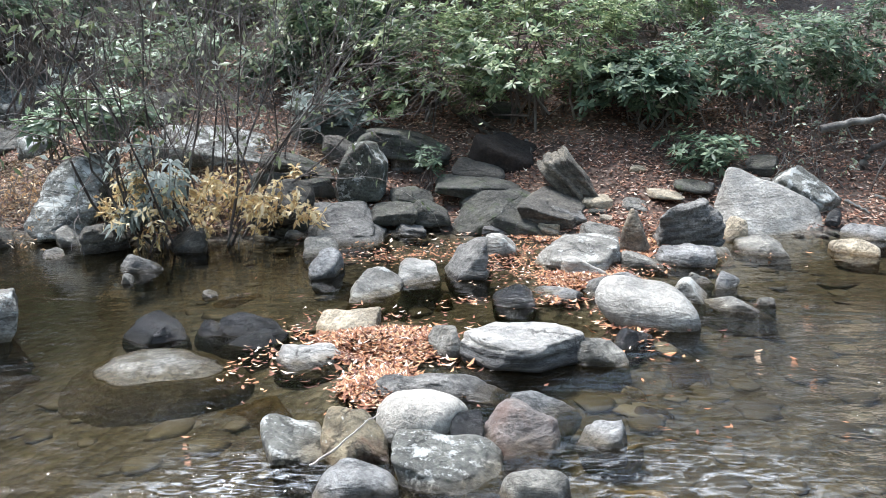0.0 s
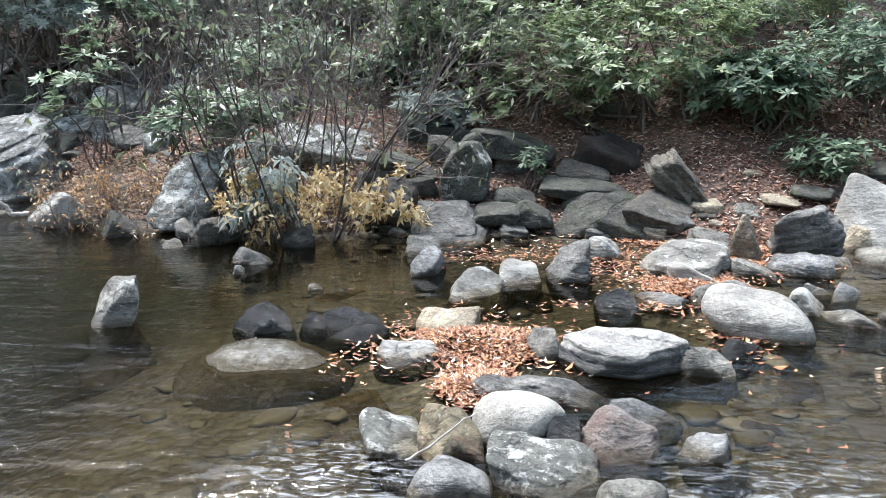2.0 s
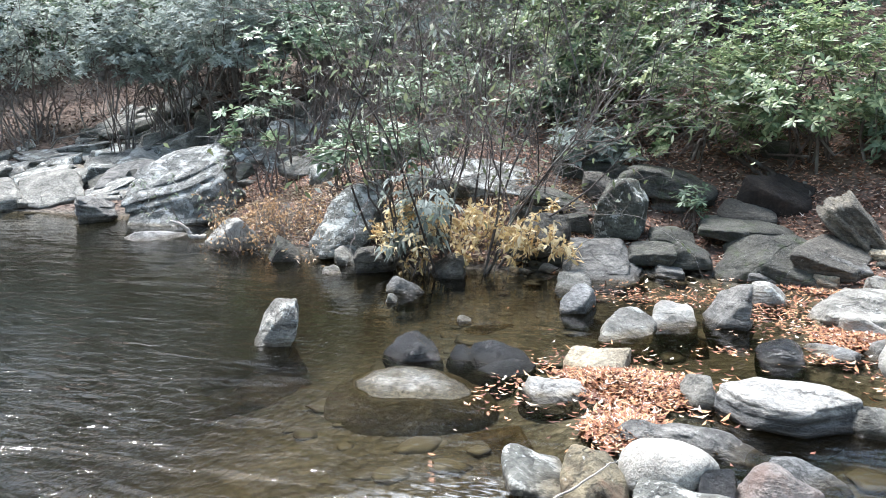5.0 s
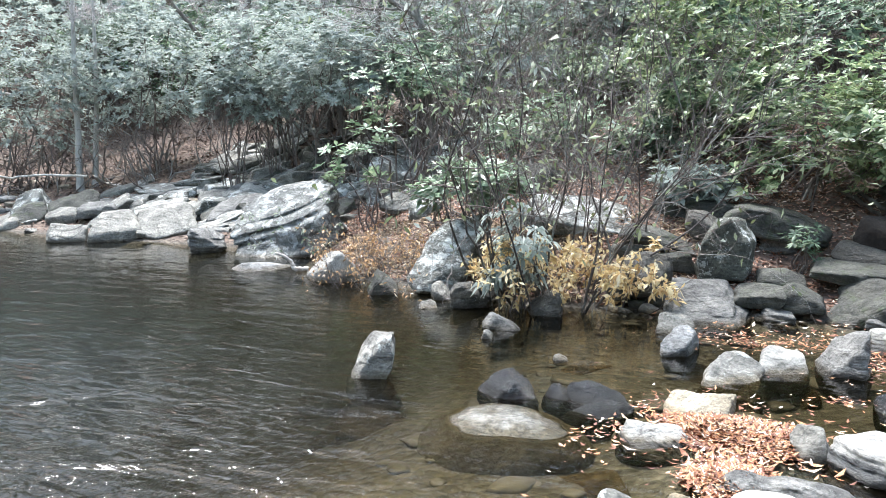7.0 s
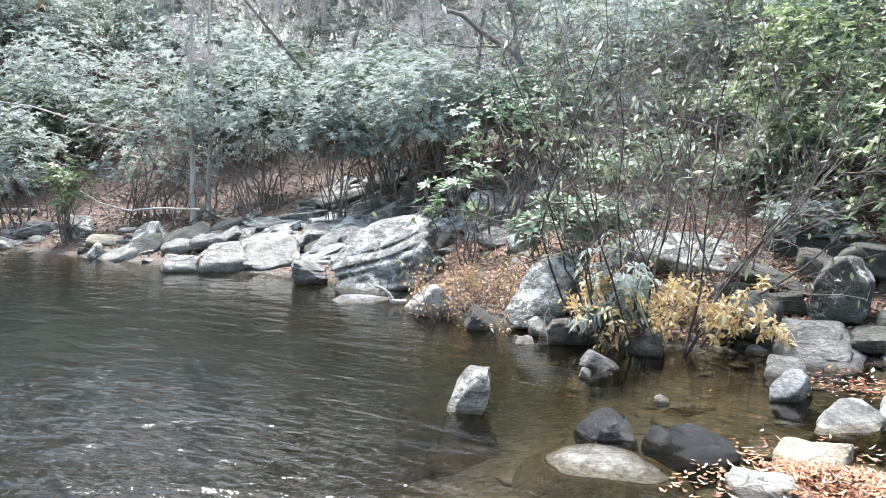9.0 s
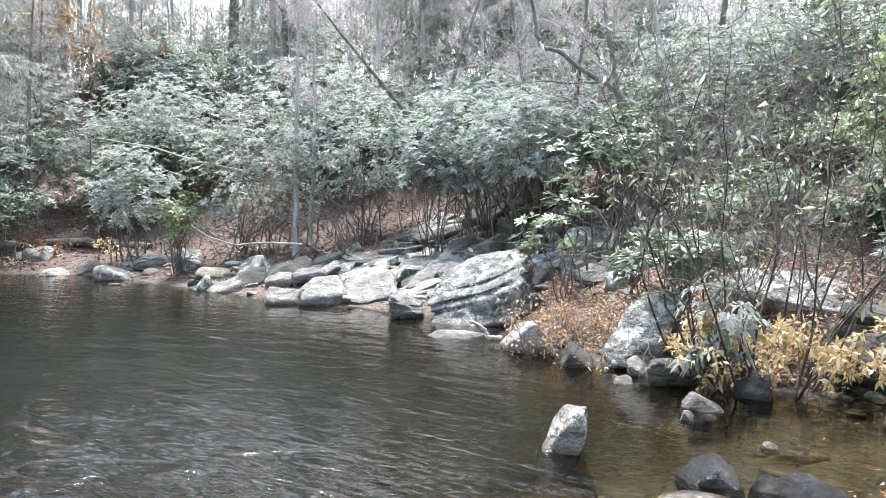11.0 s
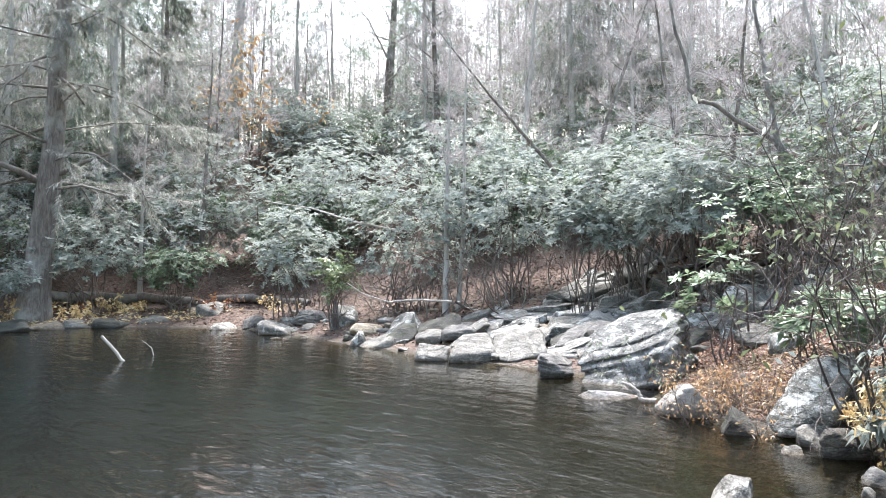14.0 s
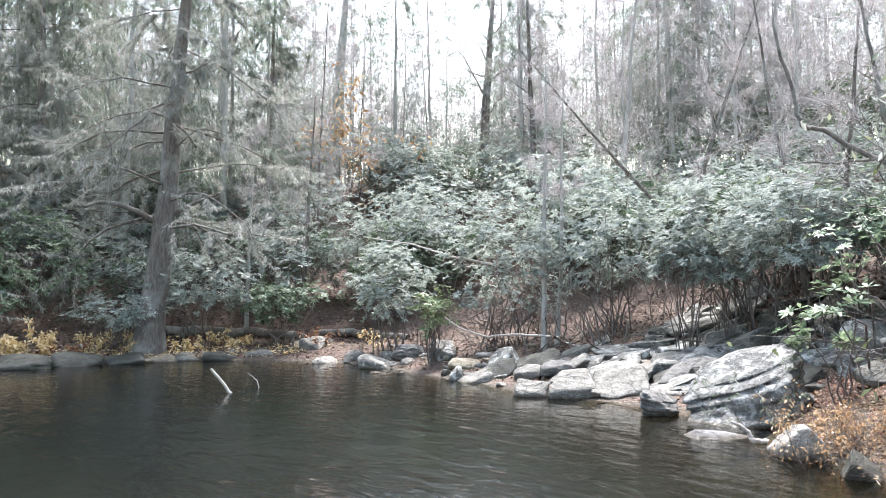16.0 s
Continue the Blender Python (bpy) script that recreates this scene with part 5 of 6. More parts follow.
bush(-7.9, 13.5, 1.12, 1.08, 0.87, 1.3, 2.5, 480, 40, RHODO_HAZY, "dark rhododendron above the boulders", 0.131)
bush(-25.06, 6.94, 0.37, 2.01, 1.61, 0.99, 2.91, 668, 41, RHODO_HAZY, "grey green rhododendron behind the big trunk", 0.156)
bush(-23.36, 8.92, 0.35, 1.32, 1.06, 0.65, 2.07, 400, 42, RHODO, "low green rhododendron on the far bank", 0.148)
bush(-28.58, 12.02, 2.54, 3.06, 2.45, 0.34, 3.56, 734, 43, RHODO_HAZY, "grey green rhododendron on the far slope", 0.164)
bush(-23.88, 14.62, 1.89, 2.96, 2.37, 0.90, 4.28, 734, 44, RHODO_HAZY, "grey green rhododendron high on the slope", 0.164)
bush(-18.87, 16.40, 2.08, 2.64, 2.11, 2.24, 4.16, 734, 45, RHODO_HAZY, "tall rhododendron below bare trees", 0.156)
bush(-16.16, 10.00, 0.16, 0.48, 0.39, 0.72, 1.81, 199, 46, RHODO_LIGHT, "small light green bush at the shore", 0.115)
bush(-27.92, 2.17, 1.30, 2.56, 2.05, 0.25, 3.37, 734, 47, RHODO, "dark evergreen bush on the far bank", 0.164)
bush(-24.64, 4.25, 0.28, 1.41, 1.13, 0.50, 1.49, 267, 48, RHODO_HAZY, "low rhododendron at the foot of the big tree", 0.148)
bush(-10.41, 12.15, 0.61, 0.68, 0.54, 1.38, 2.24, 267, 49, RHODO_HAZY, "low branches of rhododendron over the slope", 0.131)


def tree(x, y, z, height, radius, seed, label, kind="bare", bark=None, lean=(0.0, 0.0), limbs=16, start=0.35, limb_len=0.28, name="tree", crook=0.03, twiggy=1.0, big=1.0, needle=None):
    """A tapered trunk, its limbs with finer twigs, and, for evergreens, flat drooping sprays."""
    rng = np.random.default_rng(seed)
    thing = new(name)
    thing.matrix_world = pose(x, y, z)
    k = np.linspace(0, 1, 16)
    sway = np.cumsum(rng.normal(size=(16, 2)) * crook * height / 16, axis=0)
    sway -= sway[0]
    trunk = np.stack([lean[0] * k * height + sway[:, 0], lean[1] * k * height + sway[:, 1], k * height - 0.3], -1)
    r = radius * (1 - 0.85 * k) * (1 + 0.5 * np.exp(-k * 30))
    tb, lb, gb = Bits(), Bits(), Bits()
    tb.tube(trunk, r, 12)
    part("trunk", *tb.done(), bark or BARK, thing)
    evergreen = kind != "bare"
    for i in range(limbs):
        f = start + (1 - start) * (i + rng.uniform(0, 0.8)) / limbs
        at = np.array([np.interp(f, k, trunk[:, a]) for a in range(3)])
        ang = i * 2.4 + rng.normal() * 0.5
        up = rng.uniform(-0.15, 0.25) if evergreen else rng.uniform(0.15, 0.9)
        ln = height * limb_len * ((1.25 - f) * rng.uniform(0.6, 1.2) if evergreen else (1.3 - f) * rng.uniform(0.5, 1.1))
        rad = np.interp(f, k, r) * (rng.uniform(0.10, 0.2) if evergreen else rng.uniform(0.16, 0.34))
        pts = limb(lb, at, (math.cos(ang), math.sin(ang), up), ln, rad, rng, 0.3 if evergreen else 0.42, 4, 6, -0.09 if evergreen else 0.06, 0.25)
        for j in range(int((6 if evergreen else 7) * twiggy)):
            m = rng.integers(1, 7)
            w = unit(pts[m] - pts[m - 1]) + rng.normal(size=3) * 0.6 + np.array([0, 0, -0.1 if evergreen else 0.2])
            tw = limb(lb, pts[m], w, ln * rng.uniform(0.22, 0.5), max(rad * 0.28, 0.005), rng, 0.4, 3, 3, 0.0, 0.3)
            if evergreen:
                spray(gb, tw, rng, int(30 * twiggy / min(big, 1.3) ** 2), big)
            else:
                n = int(25 * twiggy)
                k2 = rng.uniform(0.2, 2.99, n)
                at2 = tw[k2.astype(int)] + (tw[np.minimum(k2.astype(int) + 1, 3)] - tw[k2.astype(int)]) * (k2 % 1)[:, None]
                al = unit(unit(w) + rng.normal(size=(n, 3)) * 0.75 + np.array([0, 0, 0.2]))
                gb.leaves(at2, al, unit(np.cross(al, rng.normal(size=(n, 3)))), rng.uniform(0.25, 0.9, n) * min(1.0, ln * 0.4), max(0.008, 0.0012 * height), 0.0, 0.0, True)
    part("crown", *lb.done(), bark or BARK, thing, kind="stuff")
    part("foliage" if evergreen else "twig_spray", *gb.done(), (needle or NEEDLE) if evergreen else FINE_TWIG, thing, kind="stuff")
    return tagged(thing, label, "tree", "trees of the wood")


def spray(bits, pts, rng, n, big=1.0):
    """Small flat needle tufts hanging along a twig."""
    k = rng.uniform(0.15, 1.0, n) * (len(pts) - 1)
    i = np.minimum(k.astype(int), len(pts) - 2)
    at = pts[i] + (pts[i + 1] - pts[i]) * (k - i)[:, None]
    w = unit(pts[i + 1] - pts[i] + 1e-6)
    along = unit(w * 0.5 + rng.normal(size=(n, 3)) * np.array([0.7, 0.7, 0.25]) + np.array([0, 0, -0.25]))
    side = unit(np.cross(along, np.array([[0.1, 0.1, 1.0]])))
    bits.leaves(at, along, side, rng.uniform(0.12, 0.30, n) * big, 0.026 * big, 0.25, 0.0, True)


hemlock = tree(-24.46, 5.19, 0.21, 15.6, 0.407, 101, "old hemlock with a thick furrowed trunk leaning over the pool", "hemlock", BARK, (0.018, 0.076), 40, .24, .30, twiggy=2.2, big=0.75)
for way, thick in ((((0.0, 0.1, 3.9), (0.13, -0.34, 4.11), (0.33, -0.93, 4.29), (0.54, -1.49, 4.29), (0.68, -1.9, 4.12)), 0.1),
                   (((0.05, 0.3, 3.85), (0.36, 0.66, 4.11), (0.69, 1.15, 4.44), (1.07, 1.76, 4.68)), 0.085),
                   (((0.12, 0.6, 9.0), (0.57, 1.11, 8.47), (0.8, 1.18, 7.99)), 0.07), (((0.1, 0.45, 7.05), (0.62, 0.88, 6.53), (0.98, 1.09, 6.03)), 0.06)):
    bits = Bits()
    bits.tube(np.array(way), thick * np.linspace(1, 0.4, len(way)), 7)
    part("limb", *bits.done(), BARK, hemlock, "bare crooked dead limb")
tree(-38.27, 17.31, 7.04, 14.1, 0.455, 102, "tall pale straight trunk on the hill", "bare", BARK_PALE, (0.024, 0.052), 10, .75, .2)
tree(-35.89, 25.46, 8.07, 13.7, 0.341, 103, "bare tree with crooked limbs against the sky", "bare", BARK, (0.039, 0.054), 16, .3, .3, twiggy=0.5)
tree(-14.32, 11.87, 0.51, 7.0, 0.079, 104, "slim pale trunk of a pair at the shore", "bare", BARK_PALE, (0.003, 0.004), 12, .5, .2)
tree(-14.30, 12.20, 0.58, 7.0, 0.066, 105, "slimmer pale trunk of a pair at the shore", "bare", BARK_PALE, (0.030, 0.034), 12, .5, .2)
tree(-25.61, 8.55, 0.77, 7.0, 0.084, 106, "thin pale young tree on the far bank", "bare", BARK_PALE, (0.013, 0.037), 12, .4, .2)
tree(-25.91, 10.60, 1.38, 7.9, 0.098, 107, "thin young tree on the far bank", "bare", BARK, (0.022, 0.053), 14, .4, .2)
tree(-21.27, 21.16, 4.16, 11.2, 0.139, 108, "slim pale bare tree on the slope", "bare", BARK_PALE, (0.061, 0.059), 16, .3, .25)
tree(-14.68, 16.43, 2.28, 7.9, 0.094, 109, "leaning dark bare tree", "bare", BARK, (0.255, 0.201), 16, .3, .25)
tree(-13.40, 17.64, 2.04, 7.0, 0.077, 110, "small leaning dead tree", "bare", BARK, (-0.579, -0.560), 14, .3, .25)
tree(-8.91, 14.48, 1.38, 8.3, 0.066, 111, "mossy bare tree on the slope", "bare", BARK, (0.110, 0.063), 16, .3, .3)
tree(-9.73, 15.15, 1.63, 7.8, 0.063, 112, "bent bare tree above the rhododendrons", "bare", BARK, (-0.109, -0.074), 16, .2, .3)
tree(-35.72, 12.97, 5.19, 13.8, 0.177, 113, "young hemlock on the hill", "hemlock", BARK, (0.005, 0.013), 30, .1, .25, twiggy=2.2, big=0.75)
tree(-27.91, 22.73, 5.62, 11.8, 0.195, 114, "bare tree on the hill", "bare", BARK, (-0.013, -0.016), 16, .3, .25)
tree(-33.84, 3.25, 3.48, 15.0, 0.237, 115, "dark hemlock behind the bank", "hemlock", BARK, (-0.001, -0.012), 40, .05, .28, twiggy=2.2, big=0.75)
tree(-30.00, 0.50, 2.09, 14.4, 0.256, 116, "drooping hemlock at the edge of the pool", "hemlock", BARK, (-0.000, -0.001), 40, .05, .3, twiggy=2.2, big=0.75)
tree(-6.15, 14.78, 1.95, 6.5, 0.081, 117, "pale broken trunk behind the shrub", "bare", BARK_PALE, (-0.156, -0.070), 10, .5, .25)
tree(-6.22, 15.82, 2.73, 6.5, 0.099, 118, "dark trunk behind the shrub", "bare", BARK, (0.094, 0.036), 12, .4, .25)
tree(-6.58, 13.48, 1.26, 6.5, 0.081, 119, "crooked bare tree with mossy limbs", "bare", BARK, (-0.116, -0.060), 14, .3, .3)

# the wood behind: a few kinds of trees and bushes repeated over the hill
rng = np.random.default_rng(5)
KINDS = [tree(-30, 40, float(land(-30, 40)), 16, 0.065, 301, "slender bare grey tree of the far wood", "bare", BARK_PALE, (0.02, 0.01), 22, 0.12, 0.27),
         tree(-34, 34, float(land(-34, 34)), 14, 0.06, 302, "slender bare brown tree of the far wood", "bare", TWIG, (-0.03, 0.02), 22, 0.1, 0.28),
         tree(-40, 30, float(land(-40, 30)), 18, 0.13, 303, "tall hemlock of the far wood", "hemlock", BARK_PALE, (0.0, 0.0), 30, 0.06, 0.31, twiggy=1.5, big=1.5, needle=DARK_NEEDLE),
         tree(-22, 36, float(land(-22, 36)), 9, 0.05, 304, "young bare sapling of the far wood", "bare", BARK_PALE, (0.05, 0.0), 20, 0.08, 0.34)]
SHRUBS = [bush(-26, 16, float(land(-26, 16)), 1.9, 1.7, 0.4, 3.0, 300, 311, RHODO_HAZY, "grey green rhododendron of the far slope", 0.20, 6),
          bush(-20, 20, float(land(-20, 20)), 1.7, 1.6, 0.4, 2.7, 300, 312, RHODO, "green rhododendron of the far slope", 0.19, 6)]
for i in range(85):
    turn, d = rng.uniform(8, 108), rng.uniform(25, 60)
    az = radians(turn)
    x, y = -math.sin(az) * d, math.cos(az) * d
    if float(inland(x, y)) < 5 or (56 < turn < 66 and d < 42):
        continue
    share = [0.42, 0.16, 0.02, 0.40] if turn < 66 else [0.2, 0.15, 0.4, 0.25]
    kind = KINDS[rng.choice(4, p=share)]
    m = pose(x, y, float(land(x, y)), 0, 0, rng.uniform(0, 360)) @ Matrix.Scale(rng.uniform(0.7, 1.1), 4)
    if not (51 < turn < 54 and d < 30):
        copy_thing(kind, m)
for i in range(200):
    az, d = radians(rng.uniform(-42, 108) if i < 80 else rng.uniform(18, 106)), rng.uniform(12.5, 48)
    x, y = -math.sin(az) * d, math.cos(az) * d
    s = float(inland(x, y))
    if az < 0.2 and d > 15:
        continue
    if s < (3.4 if x > -6 else 6.5):
        continue
    copy_thing(SHRUBS[rng.integers(2)], pose(x, y, float(land(x, y)), 0, 0, rng.uniform(0, 360)) @ Matrix.Scale(rng.uniform(0.7, 1.2) * (1 if d < 22 else 0.75), 4))
for i in range(20):
    turn, d = (rng.uniform(68, 98), rng.uniform(32, 48)) if i < 15 else (rng.uniform(64, 88), rng.uniform(36, 52))
    x, y = -math.sin(radians(turn)) * d, math.cos(radians(turn)) * d
    if float(inland(x, y)) > 4:
        copy_thing(KINDS[2], pose(x, y, float(land(x, y)), 0, 0, rng.uniform(0, 360)) @ Matrix.Scale(rng.uniform(0.7, 1.1), 4))
for i in range(26):
    x, y = rng.uniform(-5, 6), rng.uniform(13, 17.5)
    copy_thing(SHRUBS[rng.integers(2)], pose(x, y, float(land(x, y)), 0, 0, rng.uniform(0, 360)) @ Matrix.Scale(rng.uniform(0.6, 0.9), 4))
# tall evergreen growth and small hemlocks closing the view over the far slope
for i in range(36):
    turn, d = rng.uniform(22, 80), rng.uniform(34, 52)
    x, y = -math.sin(radians(turn)) * d, math.cos(radians(turn)) * d
    m = pose(x, y, float(land(x, y)), 0, 0, rng.uniform(0, 360))
    if i % 3:
        copy_thing(SHRUBS[rng.integers(2)], m @ Matrix.Scale(rng.uniform(1.0, 1.5), 4))
    else:
        copy_thing(KINDS[2], m @ Matrix.Scale(rng.uniform(0.7, 1.0), 4))

for i in range(40):
    turn, d = rng.uniform(56, 94), rng.uniform(26, 40)
    x, y = -math.sin(radians(turn)) * d, math.cos(radians(turn)) * d
    if float(inland(x, y)) > 2.5:
        copy_thing(SHRUBS[i % 2], pose(x, y, float(land(x, y)), 0, 0, rng.uniform(0, 360)) @ Matrix.Scale(rng.uniform(0.7, 1.1), 4))

for i in range(10):
    turn, d = rng.uniform(24, 47), rng.uniform(36, 52)
    x, y = -math.sin(radians(turn)) * d, math.cos(radians(turn)) * d
    copy_thing(KINDS[2], pose(x, y, float(land(x, y)), 0, 0, rng.uniform(0, 360)) @ Matrix.Scale(rng.uniform(0.7, 1.0), 4))

# grey bare trees crowding the skyline behind the pool
for i in range(120):
    turn, d = rng.uniform(14, 92), rng.uniform(36, 66)
    x, y = -math.sin(radians(turn)) * d, math.cos(radians(turn)) * d
    if abs(turn - 58) < 5 and rng.uniform() < 0.6:
        continue
    copy_thing(KINDS[(0, 0, 3, 1, 0, 3)[i % 6]], pose(x, y, float(land(x, y)), 0, 0, rng.uniform(0, 360)) @ Matrix.Scale(rng.uniform(0.6, 1.0), 4))
for i in range(48):
    turn, d = rng.uniform(32, 62), rng.uniform(17, 31)
    x, y = -math.sin(radians(turn)) * d, math.cos(radians(turn)) * d
    if float(inland(x, y)) > 6:
        copy_thing(SHRUBS[i % 2], pose(x, y, float(land(x, y)), 0, 0, rng.uniform(0, 360)) @ Matrix.Scale(rng.uniform(0.7, 1.0), 4))
# the woods beyond: fine twig crowns on the ridge, haze held in their pale colour
far = np.random.default_rng(61)
bits = Bits()
for i in range(130):
    turn, d = far.uniform(4, 104), far.uniform(62, 100)
    notch = math.exp(-((turn - 57) / 5.5) ** 2)
    x, y = -math.sin(radians(turn)) * d, math.cos(radians(turn)) * d
    tall, wide, foot = far.uniform(12, 20) * (1 - 0.45 * notch), far.uniform(2.5, 4.5), float(land(x, y))
    n = 420
    p = unit(far.normal(size=(n, 3))) * far.uniform(0.2, 1.0, (n, 1)) ** 0.5
    at = np.array([x, y, foot + tall * 0.56]) + p * np.array([wide, wide, tall * 0.46])
    al = unit(p * np.array([0.7, 0.7, 0.3]) + far.normal(size=(n, 3)) * 0.5 + np.array([0, 0, 0.55]))
    bits.leaves(at, al, unit(np.cross(al, far.normal(size=(n, 3)))), far.uniform(0.5, 1.6, n), 0.055, 0.0, 0.0, True)
    bits.tube([(x, y, foot - 0.3), (x + far.normal() * 0.5, y + far.normal() * 0.5, foot + tall * 0.9)], [0.1, 0.04], 4)
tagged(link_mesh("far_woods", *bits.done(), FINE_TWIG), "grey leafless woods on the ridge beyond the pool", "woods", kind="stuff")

# unseen wood added on the near bank behind the standpoint, to block light from there
for i in range(75):
    x, y = rng.uniform(-9, 20), rng.uniform(-14, -2.8)
    if float(inland(x, y)) < 2.0 or math.hypot(x, y) < 4.5:
        continue
    m = pose(x, y, float(land(x, y)), 0, 0, rng.uniform(0, 360))
    if i % 4:
        copy_thing(SHRUBS[i % 2], m @ Matrix.Scale(rng.uniform(1.4, 2.6), 4))
    else:
        copy_thing(KINDS[2], m @ Matrix.Scale(rng.uniform(0.5, 0.9), 4))



# ---- fallen leaves ----
def scatter(name, x, y, size, material, label, seed, lift=0.012, flat=0.35, simple=True):
    """Loose curled leaves lying on the ground."""
    rng = np.random.default_rng(seed)
    n = len(x)
    z = np.maximum(land(x, y), 0.002) + lift + rng.uniform(0, 0.02 if flat > 0.2 else 0.003, n)
    turn = rng.uniform(0, 2 * math.pi, n)
    along = unit(np.stack([np.cos(turn), np.sin(turn), rng.normal(size=n) * flat], -1))
    side = unit(np.cross(along, np.stack([rng.normal(size=n) * flat, rng.normal(size=n) * flat, np.ones(n)], -1)))
    bits = Bits()
    length = size * rng.uniform(0.6, 1.4, n)
    bits.leaves(np.stack([x, y, z], -1) - along * length[:, None] * 0.5, along, side, length, length * rng.uniform(0.22, 0.46, n), -0.05 if flat > 0.2 else 0.0, 0.16 if flat > 0.2 else 0.04, simple)
    ob = link_mesh(name, *bits.done(), material, False)
    return tagged(ob, label, "leaves", kind="stuff")


rng = np.random.default_rng(21)
x, y = rng.uniform(-7, 6.5, 130000), rng.uniform(6.8, 12.5, 130000)
s = inland(x, y)
keep = (s > 0.05) & (s < 4.2) & (rng.uniform(0, 1, len(x)) < 0.55 + 0.4 * ripple(x, y, 0.6, 3))
scatter("leaf_litter", x[keep], y[keep], 0.055, LITTER, "brown and russet fallen leaves covering the near bank", 31)
x, y = rng.uniform(-30, -6, 60000), rng.uniform(-4, 20, 60000)
s = inland(x, y)
keep = (s > 0.1) & (s < 7) & (rng.uniform(0, 1, len(x)) < 0.6)
scatter("leaf_litter", x[keep], y[keep], 0.12, SHADED_LITTER, "brown fallen leaves covering the far bank", 32)
x, y = rng.uniform(-7.5, -1.2, 26000), rng.uniform(7.2, 9.8, 26000)
s = inland(x, y)
keep = (s > 0.05) & (s < 1.7) & (rng.uniform(0, 1, len(x)) < 0.35 + 0.5 * ripple(x, y, 0.4, 6))
scatter("buff_leaves", x[keep], y[keep], 0.07, BUFF, "buff and yellow fallen leaves under the shrubs", 36, 0.03)
px, py = [], []
for bx, by, rx, ry, rise in BEDS:
    n = int(11000 * rx * ry / 0.2)
    px.append(bx + rng.normal(size=n) * rx * 0.6), py.append(by + rng.normal(size=n) * ry * 0.6)
px, py = np.concatenate(px), np.concatenate(py)
keep = rng.uniform(0, 1, len(px)) < smooth(-0.05, 0.02, land(px, py)) * 0.95 + 0.018
scatter("orange_leaves", px[keep], py[keep], 0.06, FRESH, "orange and rust red fallen leaves heaped between the stones", 33, 0.006, 0.26, False)
x, y = rng.uniform(-26, -22, 9000), rng.uniform(-3, 11, 9000)
s = inland(x, y)
keep = (s > 0.05) & (s < 1.6) & (rng.uniform(0, 1, len(x)) < 0.35 + 0.5 * ripple(x, y, 0.7, 2))
scatter("yellow_leaves", x[keep], y[keep], 0.13, YELLOW, "yellow and tan leaves strewn along the foot of the far bank", 37, 0.05)
# thin mats of leaves caught between the stones: x, y, radius along x, radius along y
MATS = ((0.21, 5.29, 0.15, 0.10), (1.09, 4.80, 0.12, 0.33), (0.88, 6.16, 0.26, 0.38), (-0.44, 6.61, 0.42, 0.20), (-0.90, 4.66, 0.15, 0.13),
        (-0.39, 3.64, 0.13, 0.27), (-0.27, 4.33, 0.34, 0.32), (-1.02, 4.10, 0.12, 0.25), (0.53, 6.40, 0.27, 0.47), (1.18, 5.15, 0.11, 0.25))
px, py = [], []
for bx, by, rx, ry in MATS:
    n = int(3000 * rx * ry) + 8
    px.append(bx + rng.normal(size=n) * rx * 0.75), py.append(by + rng.normal(size=n) * ry * 0.75)
px, py = np.concatenate(px), np.concatenate(py)
scatter("orange_leaves", px, py, 0.043, FRESH, "wet orange and tan leaves matted on the water between stones", 38, 0.002, 0.07, False)
x, y = rng.uniform(-1.6, 2.2, 70), rng.uniform(3.2, 7.4, 70)
keep = inland(x, y) < -0.1
scatter("floating_leaves", x[keep], y[keep], 0.05, FRESH, "a few yellow and orange leaves floating on the water", 34, 0.0, 0.04)


